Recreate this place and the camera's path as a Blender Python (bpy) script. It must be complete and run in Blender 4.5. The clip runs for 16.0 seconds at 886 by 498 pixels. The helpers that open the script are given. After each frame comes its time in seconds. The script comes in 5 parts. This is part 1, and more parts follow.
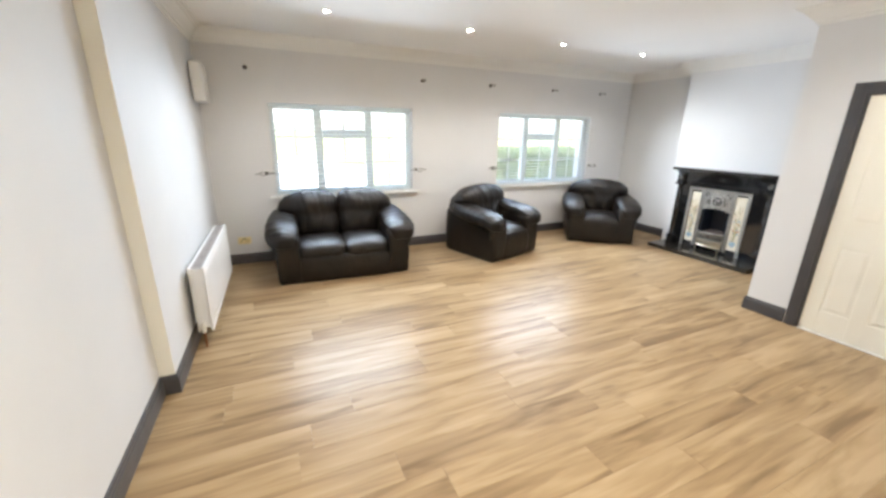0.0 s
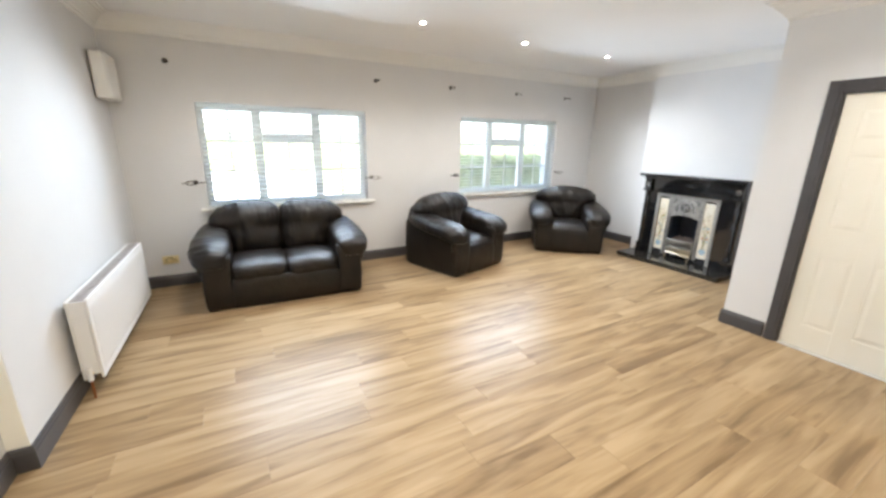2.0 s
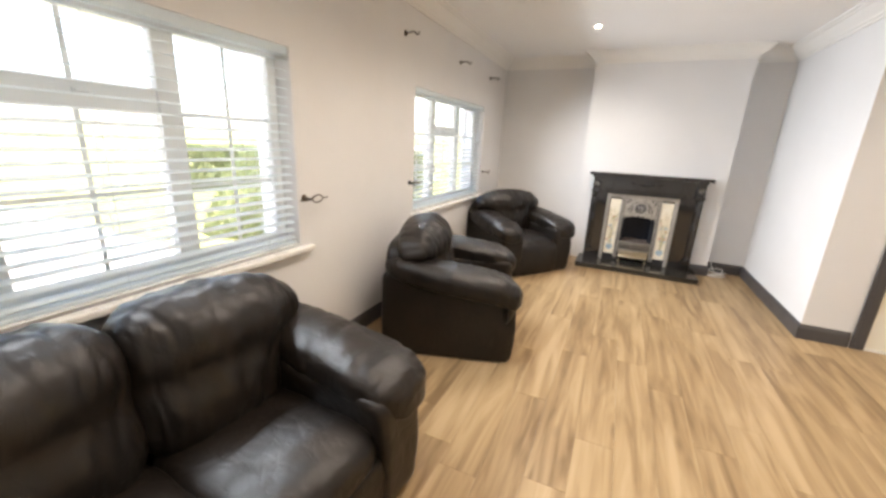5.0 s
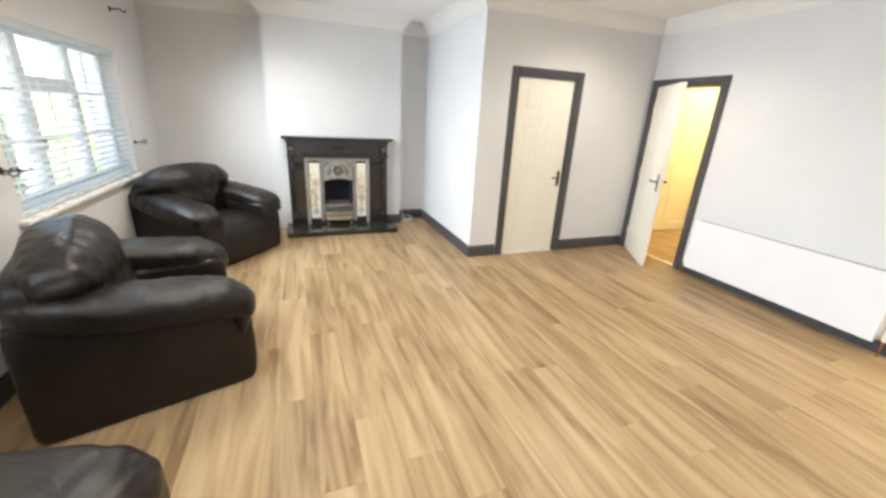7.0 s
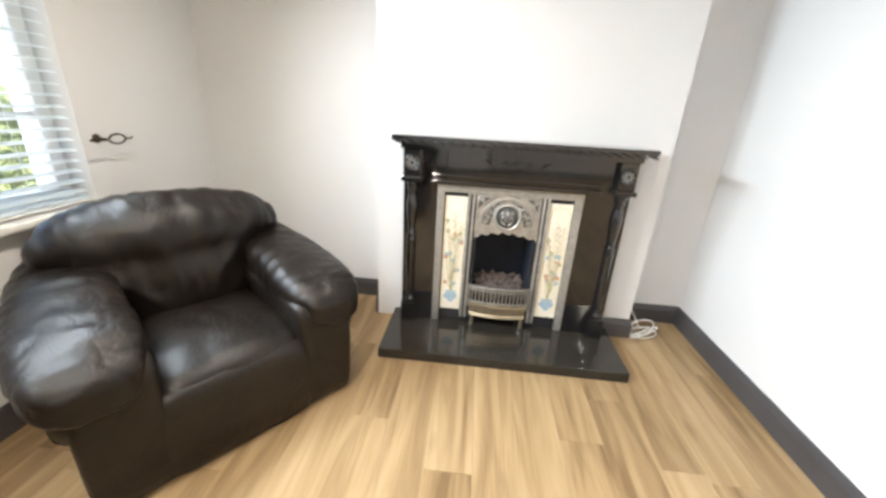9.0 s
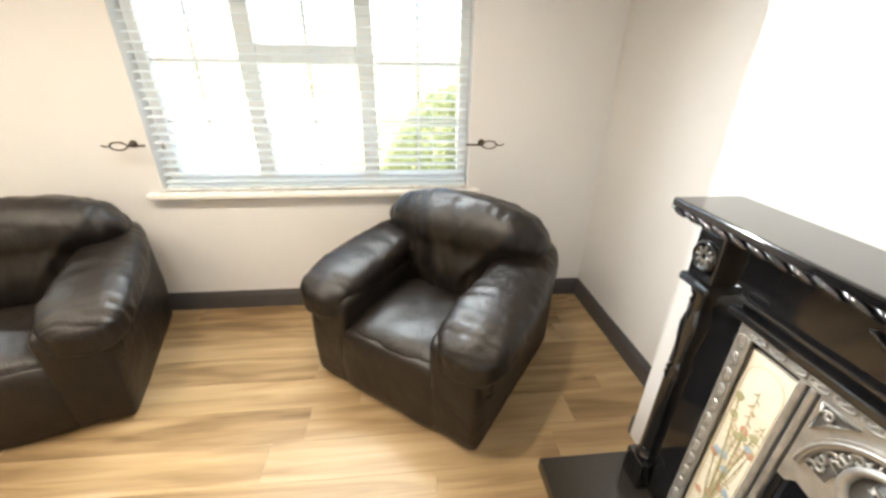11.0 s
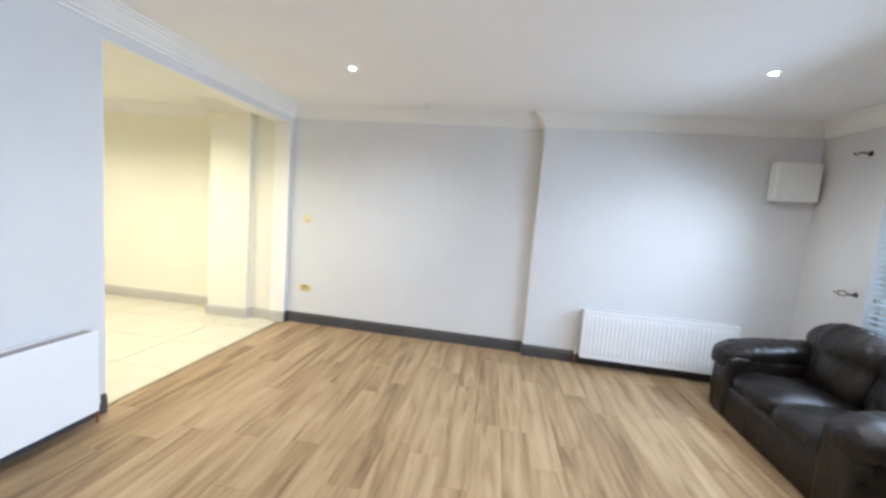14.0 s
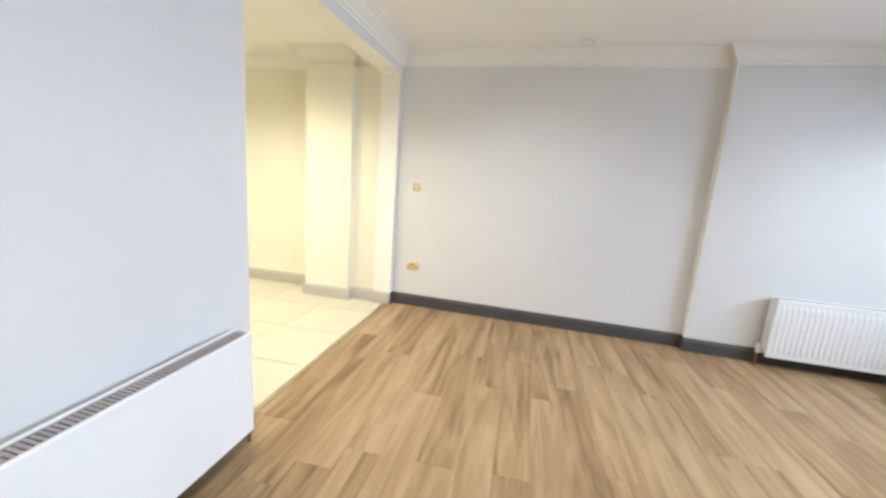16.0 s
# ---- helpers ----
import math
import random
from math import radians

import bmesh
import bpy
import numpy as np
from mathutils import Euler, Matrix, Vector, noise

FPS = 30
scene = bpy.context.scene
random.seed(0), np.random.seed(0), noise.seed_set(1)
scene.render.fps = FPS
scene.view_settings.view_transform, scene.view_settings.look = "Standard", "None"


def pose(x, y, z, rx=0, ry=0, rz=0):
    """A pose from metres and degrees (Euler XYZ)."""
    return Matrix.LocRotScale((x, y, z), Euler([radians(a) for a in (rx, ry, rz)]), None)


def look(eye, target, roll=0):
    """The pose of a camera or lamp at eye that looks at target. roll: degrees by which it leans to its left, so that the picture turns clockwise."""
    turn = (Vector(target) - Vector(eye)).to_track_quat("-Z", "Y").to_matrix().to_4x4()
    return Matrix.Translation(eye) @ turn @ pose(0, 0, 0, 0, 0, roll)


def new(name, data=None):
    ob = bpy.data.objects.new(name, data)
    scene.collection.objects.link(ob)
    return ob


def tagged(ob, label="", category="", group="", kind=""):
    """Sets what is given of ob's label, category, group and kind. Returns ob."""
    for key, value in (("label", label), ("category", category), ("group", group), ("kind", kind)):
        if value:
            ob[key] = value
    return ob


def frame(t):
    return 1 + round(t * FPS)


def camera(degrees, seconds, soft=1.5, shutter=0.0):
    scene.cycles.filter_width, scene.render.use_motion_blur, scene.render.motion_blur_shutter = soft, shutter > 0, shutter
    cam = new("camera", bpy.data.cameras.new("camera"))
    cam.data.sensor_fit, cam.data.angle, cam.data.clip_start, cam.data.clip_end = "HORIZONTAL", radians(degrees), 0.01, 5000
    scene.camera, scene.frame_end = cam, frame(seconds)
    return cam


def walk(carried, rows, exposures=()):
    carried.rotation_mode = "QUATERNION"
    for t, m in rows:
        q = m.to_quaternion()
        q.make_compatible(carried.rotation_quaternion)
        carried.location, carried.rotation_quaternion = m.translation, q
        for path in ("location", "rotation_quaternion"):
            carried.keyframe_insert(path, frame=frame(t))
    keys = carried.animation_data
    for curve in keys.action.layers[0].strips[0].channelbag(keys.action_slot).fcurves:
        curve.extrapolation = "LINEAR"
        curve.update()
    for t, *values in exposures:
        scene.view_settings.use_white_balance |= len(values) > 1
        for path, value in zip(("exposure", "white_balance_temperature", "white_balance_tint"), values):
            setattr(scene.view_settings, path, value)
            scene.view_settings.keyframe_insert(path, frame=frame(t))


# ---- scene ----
cam = camera(98.5, 16.0, soft=2.9)

PATH = [
    (0, (0.568, -5.234, 1.633), (1.378, -3.5, 1.052), 1.0),
    (0.5, (0.535, -5.505, 1.616), (1.396, -3.79, 1.055), 1.0),
    (1, (0.5, -5.454, 1.624), (1.413, -3.762, 1.072), 1.1),
    (1.5, (0.556, -5.208, 1.608), (1.491, -3.524, 1.067), 1.1),
    (2, (0.905, -4.917, 1.582), (1.848, -3.237, 1.045), 1.0),
    (2.5, (1.232, -4.411, 1.557), (2.203, -2.746, 1.021), 1.0),
    (3, (1.374, -3.786, 1.543), (2.354, -2.128, 1.006), 1.3),
    (5.5, (0.57, -1.445, 1.488), (2.466, -1.198, 0.902), 2.5),
    (6, (0.415, -1.326, 1.558), (2.282, -1.652, 0.919), 2.8),
    (6.5, (0.495, -1.331, 1.509), (2.286, -1.955, 0.876), 3.1),
    (7, (1.032, -1.528, 1.534), (2.792, -2.213, 0.876), 3.1),
    (7.5, (1.813, -1.589, 1.509), (3.636, -2.083, 0.85), 2.8),
    (8, (2.671, -1.568, 1.45), (4.562, -1.78, 0.835), 2.5),
    (10.3, (5.292, -2.258, 1.338), (6.524, -1.084, 0.288), -0.3),
    (10.5, (5.368, -2.274, 1.376), (6.273, -0.811, 0.357), -0.6),
    (11, (5.383, -2.383, 1.55), (5.571, -0.589, 0.685), 0.9),
    (11.5, (5.403, -2.343, 1.735), (4.943, -0.466, 1.222), 1.5),
    (12, (5.246, -2.447, 1.692), (4.154, -0.785, 1.486), 2.6),
    (12.5, (5.132, -2.526, 1.667), (3.504, -1.375, 1.506), 3.3),
    (13, (4.891, -2.713, 1.639), (3.01, -2.052, 1.482), 4.0),
    (13.5, (4.56, -2.897, 1.589), (2.584, -2.633, 1.421), 4.2),
    (14, (4.214, -3.047, 1.55), (2.241, -3.307, 1.352), 4.6),
    (14.5, (3.893, -3.326, 1.506), (1.95, -3.749, 1.289), 4.5),
    (15, (3.745, -3.759, 1.494), (1.798, -4.124, 1.221), 4.3),
    (15.5, (3.781, -4.079, 1.512), (1.841, -4.408, 1.154), 4.0),
    (16, (3.725, -4.209, 1.442), (1.799, -4.604, 1.074), 4.2),
]
EXPOSURES = [(0, 2.74, 6150, 10), (1.5, 2.74, 6150, 10), (3, 2.76, 6330, 10), (5.5, 2.58, 7100, 16), (6, 2.6, 6620, 11), (6.5, 2.6, 6600, 10), (7, 2.67, 6480, 10), (8, 2.72, 6650, 10), (10.3, 3.42, 6950, 10),
             (11, 3.04, 7300, 11), (11.5, 2.9, 6550, 10), (12.5, 2.62, 6450, 10), (13, 2.66, 6250, 10), (13.5, 2.54, 5400, 10), (14.5, 2.46, 5450, 10), (15.2, 2.46, 5600, 10), (16, 2.46, 5750, 10)]
walk(cam, [(t, look(eye, target, roll)) for t, eye, target, roll in PATH], EXPOSURES)

# ---------- light ----------
world = bpy.data.worlds.new("sky")
scene.world = world
world.use_nodes = True
wn = world.node_tree.nodes
sky = wn.new("ShaderNodeTexSky")
sky.sky_type, sky.sun_disc = "NISHITA", False
sky.sun_elevation, sky.sun_rotation = radians(46), radians(236)
sky.air_density, sky.dust_density = 1.0, 2.0
wn["Background"].inputs[1].default_value = 0.15
world.node_tree.links.new(sky.outputs[0], wn["Background"].inputs[0])
sun = new("sun", bpy.data.lights.new("sun", "SUN"))
sun.data.energy, sun.data.angle, sun.data.color = 4.6, radians(0.6), (1.0, 0.95, 0.87)
sun.matrix_world = look((-7.5, -5, 9.5), (0, 0, 0))


def lamp(name, kind, place, target, energy, colour):
    ob = new(name, bpy.data.lights.new(name, kind))
    ob.data.energy, ob.data.color = energy, colour
    ob.matrix_world = look(place, target)
    return ob


def ceiling_spot(name, x, y, energy, colour, cone):
    ob = lamp(name, "SPOT", (x, y, 2.63), (x, y, 0), energy, colour)
    ob.data.spot_size, ob.data.spot_blend, ob.data.shadow_soft_size = radians(cone), 0.8, 0.05


# strip lamps added at the window heads, standing in for skylight
for wx in (1.60, 4.867):
    ob = lamp("window_fill", "AREA", (wx, -0.008, 1.915), (wx, -1.008, 1.46), 9.2, (0.76, 0.88, 1.0))
    ob.data.shape, ob.data.size, ob.data.size_y, ob.data.spread = "RECTANGLE", 1.74, 0.06, radians(122)
DOWNLIGHTS = ((1.23, -1.27), (2.67, -1.31), (3.96, -1.25), (5.25, -1.30), (1.073, -4.334), (3.92, -4.36))
for dx, dy in DOWNLIGHTS:
    ceiling_spot("downlight_lamp", dx, dy, 12.8, (1.0, 0.925, 0.83), 150)
# kitchen: first spot a downlight, others added fill; hall: an added fill point
for kx, ky in ((0.95, -6.88), (0.95, -8.4), (1.3, -6.02), (2.4, -8.4)):
    ceiling_spot("kitchen_lamp_and_fill", kx, ky, 20.5, (1.0, 0.88, 0.62), 150)
ob = lamp("hall_fill", "POINT", (4.3, -7.3, 2.40), (4.3, -7.3, 0), 15, (1.0, 0.74, 0.36))
ob.data.shadow_soft_size = 0.08


# ---------- materials ----------
def material(name, colour, rough=0.5, metal=0.0, coat=0.0):
    m = bpy.data.materials.new(name)
    m.use_nodes = True
    b = m.node_tree.nodes["Principled BSDF"]
    b.inputs["Base Color"].default_value = (*colour, 1)
    b.inputs["Roughness"].default_value = rough
    b.inputs["Metallic"].default_value = metal
    b.inputs["Coat Weight"].default_value = coat
    return m, m.node_tree.nodes, m.node_tree.links, b


def coords(n, l, scale=(1, 1, 1), kind="Object"):
    c = n.new("ShaderNodeTexCoord")
    mp = n.new("ShaderNodeMapping")
    mp.inputs["Scale"].default_value = scale
    l.new(c.outputs[kind], mp.inputs["Vector"])
    return mp.outputs[0]


def noise_tex(n, l, vec, scale, detail=4, rough=0.55, distort=0.0):
    t = n.new("ShaderNodeTexNoise")
    t.inputs["Scale"].default_value, t.inputs["Detail"].default_value = scale, detail
    t.inputs["Roughness"].default_value, t.inputs["Distortion"].default_value = rough, distort
    l.new(vec, t.inputs["Vector"])
    return t.outputs["Fac"]


def ramp(n, l, fac, stops):
    r = n.new("ShaderNodeValToRGB")
    while len(r.color_ramp.elements) < len(stops):
        r.color_ramp.elements.new(0.5)
    for e, (p, c) in zip(r.color_ramp.elements, stops):
        e.position, e.color = p, (*c, 1)
    l.new(fac, r.inputs[0])
    return r.outputs[0]


def bump(n, l, b, height, strength=0.2, distance=0.01):
    u = n.new("ShaderNodeBump")
    u.inputs["Strength"].default_value, u.inputs["Distance"].default_value = strength, distance
    l.new(height, u.inputs["Height"])
    l.new(u.outputs[0], b.inputs["Normal"])


def value_range(n, l, fac, lo, hi):
    r = n.new("ShaderNodeMapRange")
    r.inputs["To Min"].default_value, r.inputs["To Max"].default_value = lo, hi
    l.new(fac, r.inputs["Value"])
    return r.outputs[0]


def mottled(name, a, c, scale, rough=0.5, metal=0.0, grain=200, grain_strength=0.1, rough_var=0.08, coat=0.0, distance=0.002):
    m, n, l, b = material(name, a, rough, metal, coat)
    v = coords(n, l)
    big = noise_tex(n, l, v, scale, 5)
    l.new(ramp(n, l, big, [(0.3, a), (0.7, c)]), b.inputs["Base Color"])
    l.new(value_range(n, l, noise_tex(n, l, v, scale * 3), rough - rough_var, rough + rough_var), b.inputs["Roughness"])
    bump(n, l, b, noise_tex(n, l, v, grain, 3), grain_strength, distance)
    return m


wall_paint = mottled("wall_paint", (0.675, 0.668, 0.662), (0.71, 0.703, 0.697), 1.6, 0.72, grain=160, grain_strength=0.12)
kitchen_paint = mottled("kitchen_paint", (0.80, 0.76, 0.62), (0.83, 0.79, 0.66), 1.6, 0.7, grain=160, grain_strength=0.1)
ceiling_paint = mottled("ceiling_paint", (0.86, 0.855, 0.845), (0.89, 0.885, 0.875), 1.2, 0.8, grain=140, grain_strength=0.1)
trim_cream = mottled("trim_cream", (0.85, 0.83, 0.76), (0.88, 0.86, 0.79), 2, 0.6, grain=120, grain_strength=0.08)
cornice_paint = mottled("cornice_paint", (0.80, 0.79, 0.76), (0.83, 0.82, 0.79), 2, 0.55, grain=120, grain_strength=0.08)
charcoal = mottled("charcoal_gloss", (0.058, 0.055, 0.058), (0.076, 0.072, 0.075), 3, 0.34, grain=90, grain_strength=0.08)
pale_skirting = mottled("pale_skirting", (0.46, 0.43, 0.38), (0.50, 0.47, 0.42), 3, 0.4, grain=90, grain_strength=0.08)
white_gloss = mottled("white_gloss", (0.79, 0.78, 0.74), (0.82, 0.81, 0.77), 3, 0.28, grain=60, grain_strength=0.05)
door_white = mottled("door_white", (0.80, 0.755, 0.64), (0.83, 0.79, 0.69), 3, 0.35, grain=80, grain_strength=0.08)
upvc = mottled("white_upvc", (0.86, 0.87, 0.87), (0.89, 0.90, 0.90), 2, 0.25, grain=40, grain_strength=0.03)
slat_white = mottled("slat_white", (0.86, 0.87, 0.87), (0.89, 0.90, 0.90), 4, 0.4, grain=60, grain_strength=0.05)
radiator_white = mottled("radiator_white", (0.80, 0.80, 0.80), (0.83, 0.83, 0.83), 3, 0.38, grain=70, grain_strength=0.04, rough_var=0.02)
brass = mottled("brass", (0.86, 0.76, 0.45), (0.74, 0.61, 0.32), 30, 0.34, 0.75, grain=200, grain_strength=0.05)
black_metal = mottled("dark_bronze", (0.05, 0.04, 0.03), (0.09, 0.07, 0.05), 40, 0.38, 0.8, grain=200, grain_strength=0.1)
granite = mottled("black_granite", (0.016, 0.014, 0.012), (0.036, 0.032, 0.027), 180, 0.08, grain=400, grain_strength=0.02, rough_var=0.03)
black_gloss = mottled("black_lacquer", (0.006, 0.006, 0.007), (0.012, 0.012, 0.013), 6, 0.10, grain=60, grain_strength=0.06, rough_var=0.03, coat=0.8)
copper = mottled("copper_pipe", (0.45, 0.2, 0.1), (0.35, 0.15, 0.08), 20, 0.35, 1.0)
tile_cream = mottled("cream_floor_tile", (0.58, 0.53, 0.40), (0.63, 0.58, 0.45), 2.5, 0.22, grain=50, grain_strength=0.04)
grout = mottled("grout", (0.50, 0.455, 0.345), (0.55, 0.50, 0.39), 30, 0.9)
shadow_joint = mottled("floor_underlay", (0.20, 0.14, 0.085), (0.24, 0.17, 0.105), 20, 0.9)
render_grey = mottled("rendered_wall", (0.55, 0.53, 0.48), (0.62, 0.60, 0.55), 2, 0.9, grain=60, grain_strength=0.4)
wall_grey = mottled("garden_wall_grey", (0.15, 0.155, 0.16), (0.21, 0.215, 0.22), 2, 0.9, grain=60, grain_strength=0.4)
paving = mottled("pale_driveway", (0.58, 0.57, 0.54), (0.68, 0.67, 0.64), 1.5, 0.9, grain=80, grain_strength=0.5)
# shade between the radiator panels put into this grey; cord tassels share it
grille_grey = mottled("grille_shade_tassel_grey", (0.33, 0.30, 0.285), (0.40, 0.37, 0.35), 12, 0.5)
plastic_white = mottled("white_plastic", (0.78, 0.77, 0.74), (0.81, 0.80, 0.77), 5, 0.4, grain=80, grain_strength=0.04)
thermostat_dark = mottled("dark_slot", (0.03, 0.03, 0.03), (0.05, 0.05, 0.05), 20, 0.6)


cast_iron = mottled("polished_cast_iron", (0.54, 0.53, 0.50), (0.36, 0.35, 0.33), 25, 0.45, 0.75, grain=120, grain_strength=0.2)
# darker iron for flat panels, the shade of carved recesses put into its colour
recess_shade_iron = mottled("recess_shaded_iron", (0.10, 0.10, 0.10), (0.17, 0.17, 0.165), 30, 0.5, 0.6, grain=120, grain_strength=0.2)
dull_iron = mottled("dull_cast_iron", (0.36, 0.34, 0.30), (0.24, 0.225, 0.20), 25, 0.5, 0.7, grain=120, grain_strength=0.2)
aged_silver = mottled("aged_silver", (0.26, 0.25, 0.23), (0.16, 0.15, 0.14), 25, 0.5, 0.85, grain=120, grain_strength=0.2)
fire_back = mottled("firebox_lining", (0.007, 0.010, 0.019), (0.013, 0.018, 0.032), 9, 0.7, grain=60, grain_strength=0.3)
soot = mottled("soot_black", (0.010, 0.010, 0.012), (0.02, 0.02, 0.022), 12, 0.85, grain=60, grain_strength=0.4)
coal = mottled("ceramic_coal", (0.028, 0.024, 0.024), (0.165, 0.125, 0.112), 22, 0.85, grain=80, grain_strength=0.6)
fire_tile = mottled("glazed_cream_tile", (0.72, 0.67, 0.54), (0.78, 0.73, 0.62), 8, 0.12, grain=40, grain_strength=0.03, rough_var=0.04)
paint_blue = mottled("blue_glaze", (0.27, 0.37, 0.45), (0.36, 0.45, 0.52), 40, 0.15)
paint_red = mottled("red_glaze", (0.46, 0.24, 0.16), (0.55, 0.33, 0.22), 40, 0.15)
paint_ochre = mottled("ochre_glaze", (0.56, 0.48, 0.30), (0.62, 0.54, 0.36), 40, 0.15)
paint_green = mottled("green_glaze", (0.36, 0.35, 0.20), (0.44, 0.41, 0.24), 40, 0.15)
ash_brass = mottled("tarnished_brass", (0.50, 0.44, 0.33), (0.37, 0.31, 0.22), 14, 0.35, 0.9, grain=90, grain_strength=0.15)
shade_brown = mottled("brown_fabric", (0.36, 0.20, 0.07), (0.42, 0.25, 0.10), 30, 0.9, grain=300, grain_strength=0.3)
leaf_green = mottled("hedge_leaf", (0.10, 0.125, 0.06), (0.14, 0.16, 0.08), 3, 0.6, grain=60, grain_strength=0.2)
unit_wood = mottled("orange_wood", (0.36, 0.15, 0.045), (0.44, 0.20, 0.065), 9, 0.35, grain=60, grain_strength=0.15)
bark = mottled("bark", (0.10, 0.075, 0.05), (0.16, 0.12, 0.09), 12, 0.9, grain=40, grain_strength=0.6)
lawn = mottled("grass", (0.16, 0.20, 0.06), (0.28, 0.28, 0.12), 1.2, 0.9, grain=90, grain_strength=0.6)


def let_through(m, colour, share):
    """Thin slats and leaves let some daylight through."""
    n, l = m.node_tree.nodes, m.node_tree.links
    out = next(q for q in n if q.type == "OUTPUT_MATERIAL")
    b = next(q for q in n if q.type == "BSDF_PRINCIPLED")
    tr = n.new("ShaderNodeBsdfTranslucent")
    tr.inputs["Color"].default_value = (*colour, 1)
    mx = n.new("ShaderNodeMixShader")
    mx.inputs[0].default_value = share
    l.new(b.outputs[0], mx.inputs[1])
    l.new(tr.outputs[0], mx.inputs[2])
    l.new(mx.outputs[0], out.inputs["Surface"])


let_through(slat_white, (0.86, 0.93, 0.95), 0.62)
let_through(leaf_green, (0.33, 0.41, 0.22), 0.5)


def make_wood():
    m, n, l, b = material("oak_laminate", (0.5, 0.35, 0.2), 0.3)
    info = n.new("ShaderNodeObjectInfo")
    tc = n.new("ShaderNodeTexCoord")
    off = n.new("ShaderNodeVectorMath")
    off.operation = "MULTIPLY_ADD"
    mul = n.new("ShaderNodeVectorMath")
    mul.operation = "SCALE"
    mul.inputs[0].default_value = (37.0, 91.0, 13.0)
    l.new(info.outputs["Random"], mul.inputs["Scale"])
    off.inputs[1].default_value = (1, 1, 1)
    l.new(tc.outputs["Object"], off.inputs[0])
    l.new(mul.outputs[0], off.inputs[2])
    st = n.new("ShaderNodeMapping")
    st.inputs["Scale"].default_value = (0.9, 9.0, 1.0)
    l.new(off.outputs[0], st.inputs["Vector"])
    cloud = noise_tex(n, l, st.outputs[0], 1.5, 3, 0.5, 0.7)
    st2 = n.new("ShaderNodeMapping")
    st2.inputs["Scale"].default_value = (2.0, 60.0, 1.0)
    l.new(off.outputs[0], st2.inputs["Vector"])
    fine = noise_tex(n, l, st2.outputs[0], 2.0, 5, 0.6, 0.3)
    add = n.new("ShaderNodeMath")
    add.operation = "MULTIPLY_ADD"
    add.inputs[1].default_value = 0.17
    l.new(fine, add.inputs[0])
    l.new(cloud, add.inputs[2])
    rnd = n.new("ShaderNodeMath")
    rnd.operation = "MULTIPLY_ADD"
    rnd.inputs[1].default_value = 0.20
    l.new(info.outputs["Random"], rnd.inputs[0])
    l.new(add.outputs[0], rnd.inputs[2])
    col = ramp(n, l, rnd.outputs[0], [(0.44, (0.185, 0.118, 0.060)), (0.58, (0.268, 0.178, 0.093)), (0.72, (0.338, 0.232, 0.125)), (0.90, (0.410, 0.292, 0.168))])
    # scattered knots
    st3 = n.new("ShaderNodeMapping")
    st3.inputs["Scale"].default_value = (2.2, 7.0, 1.0)
    l.new(off.outputs[0], st3.inputs["Vector"])
    knot = n.new("ShaderNodeTexVoronoi")
    knot.inputs["Scale"].default_value = 1.0
    l.new(st3.outputs[0], knot.inputs["Vector"])
    near = n.new("ShaderNodeMapRange")
    for key, value in (("From Min", 0.04), ("From Max", 0.20), ("To Min", 1.0), ("To Max", 0.0)):
        near.inputs[key].default_value = value
    l.new(knot.outputs["Distance"], near.inputs["Value"])
    few = n.new("ShaderNodeMath")
    few.operation = "GREATER_THAN"
    few.inputs[1].default_value = 0.72
    sep = n.new("ShaderNodeSeparateColor")
    l.new(knot.outputs["Color"], sep.inputs[0])
    l.new(sep.outputs[0], few.inputs[0])
    both = n.new("ShaderNodeMath")
    both.operation = "MULTIPLY"
    l.new(near.outputs[0], both.inputs[0])
    l.new(few.outputs[0], both.inputs[1])
    part_ = n.new("ShaderNodeMath")
    part_.operation = "MULTIPLY"
    part_.inputs[1].default_value = 0.40
    l.new(both.outputs[0], part_.inputs[0])
    mix = n.new("ShaderNodeMix")
    mix.data_type = "RGBA"
    l.new(part_.outputs[0], mix.inputs["Factor"])
    l.new(col, mix.inputs[6])
    mix.inputs[7].default_value = (0.095, 0.052, 0.024, 1)
    l.new(mix.outputs[2], b.inputs["Base Color"])
    l.new(value_range(n, l, fine, 0.27, 0.40), b.inputs["Roughness"])
    b.inputs["Specular IOR Level"].default_value = 0.14
    bump(n, l, b, fine, 0.12, 0.002)
    return m


oak = make_wood()


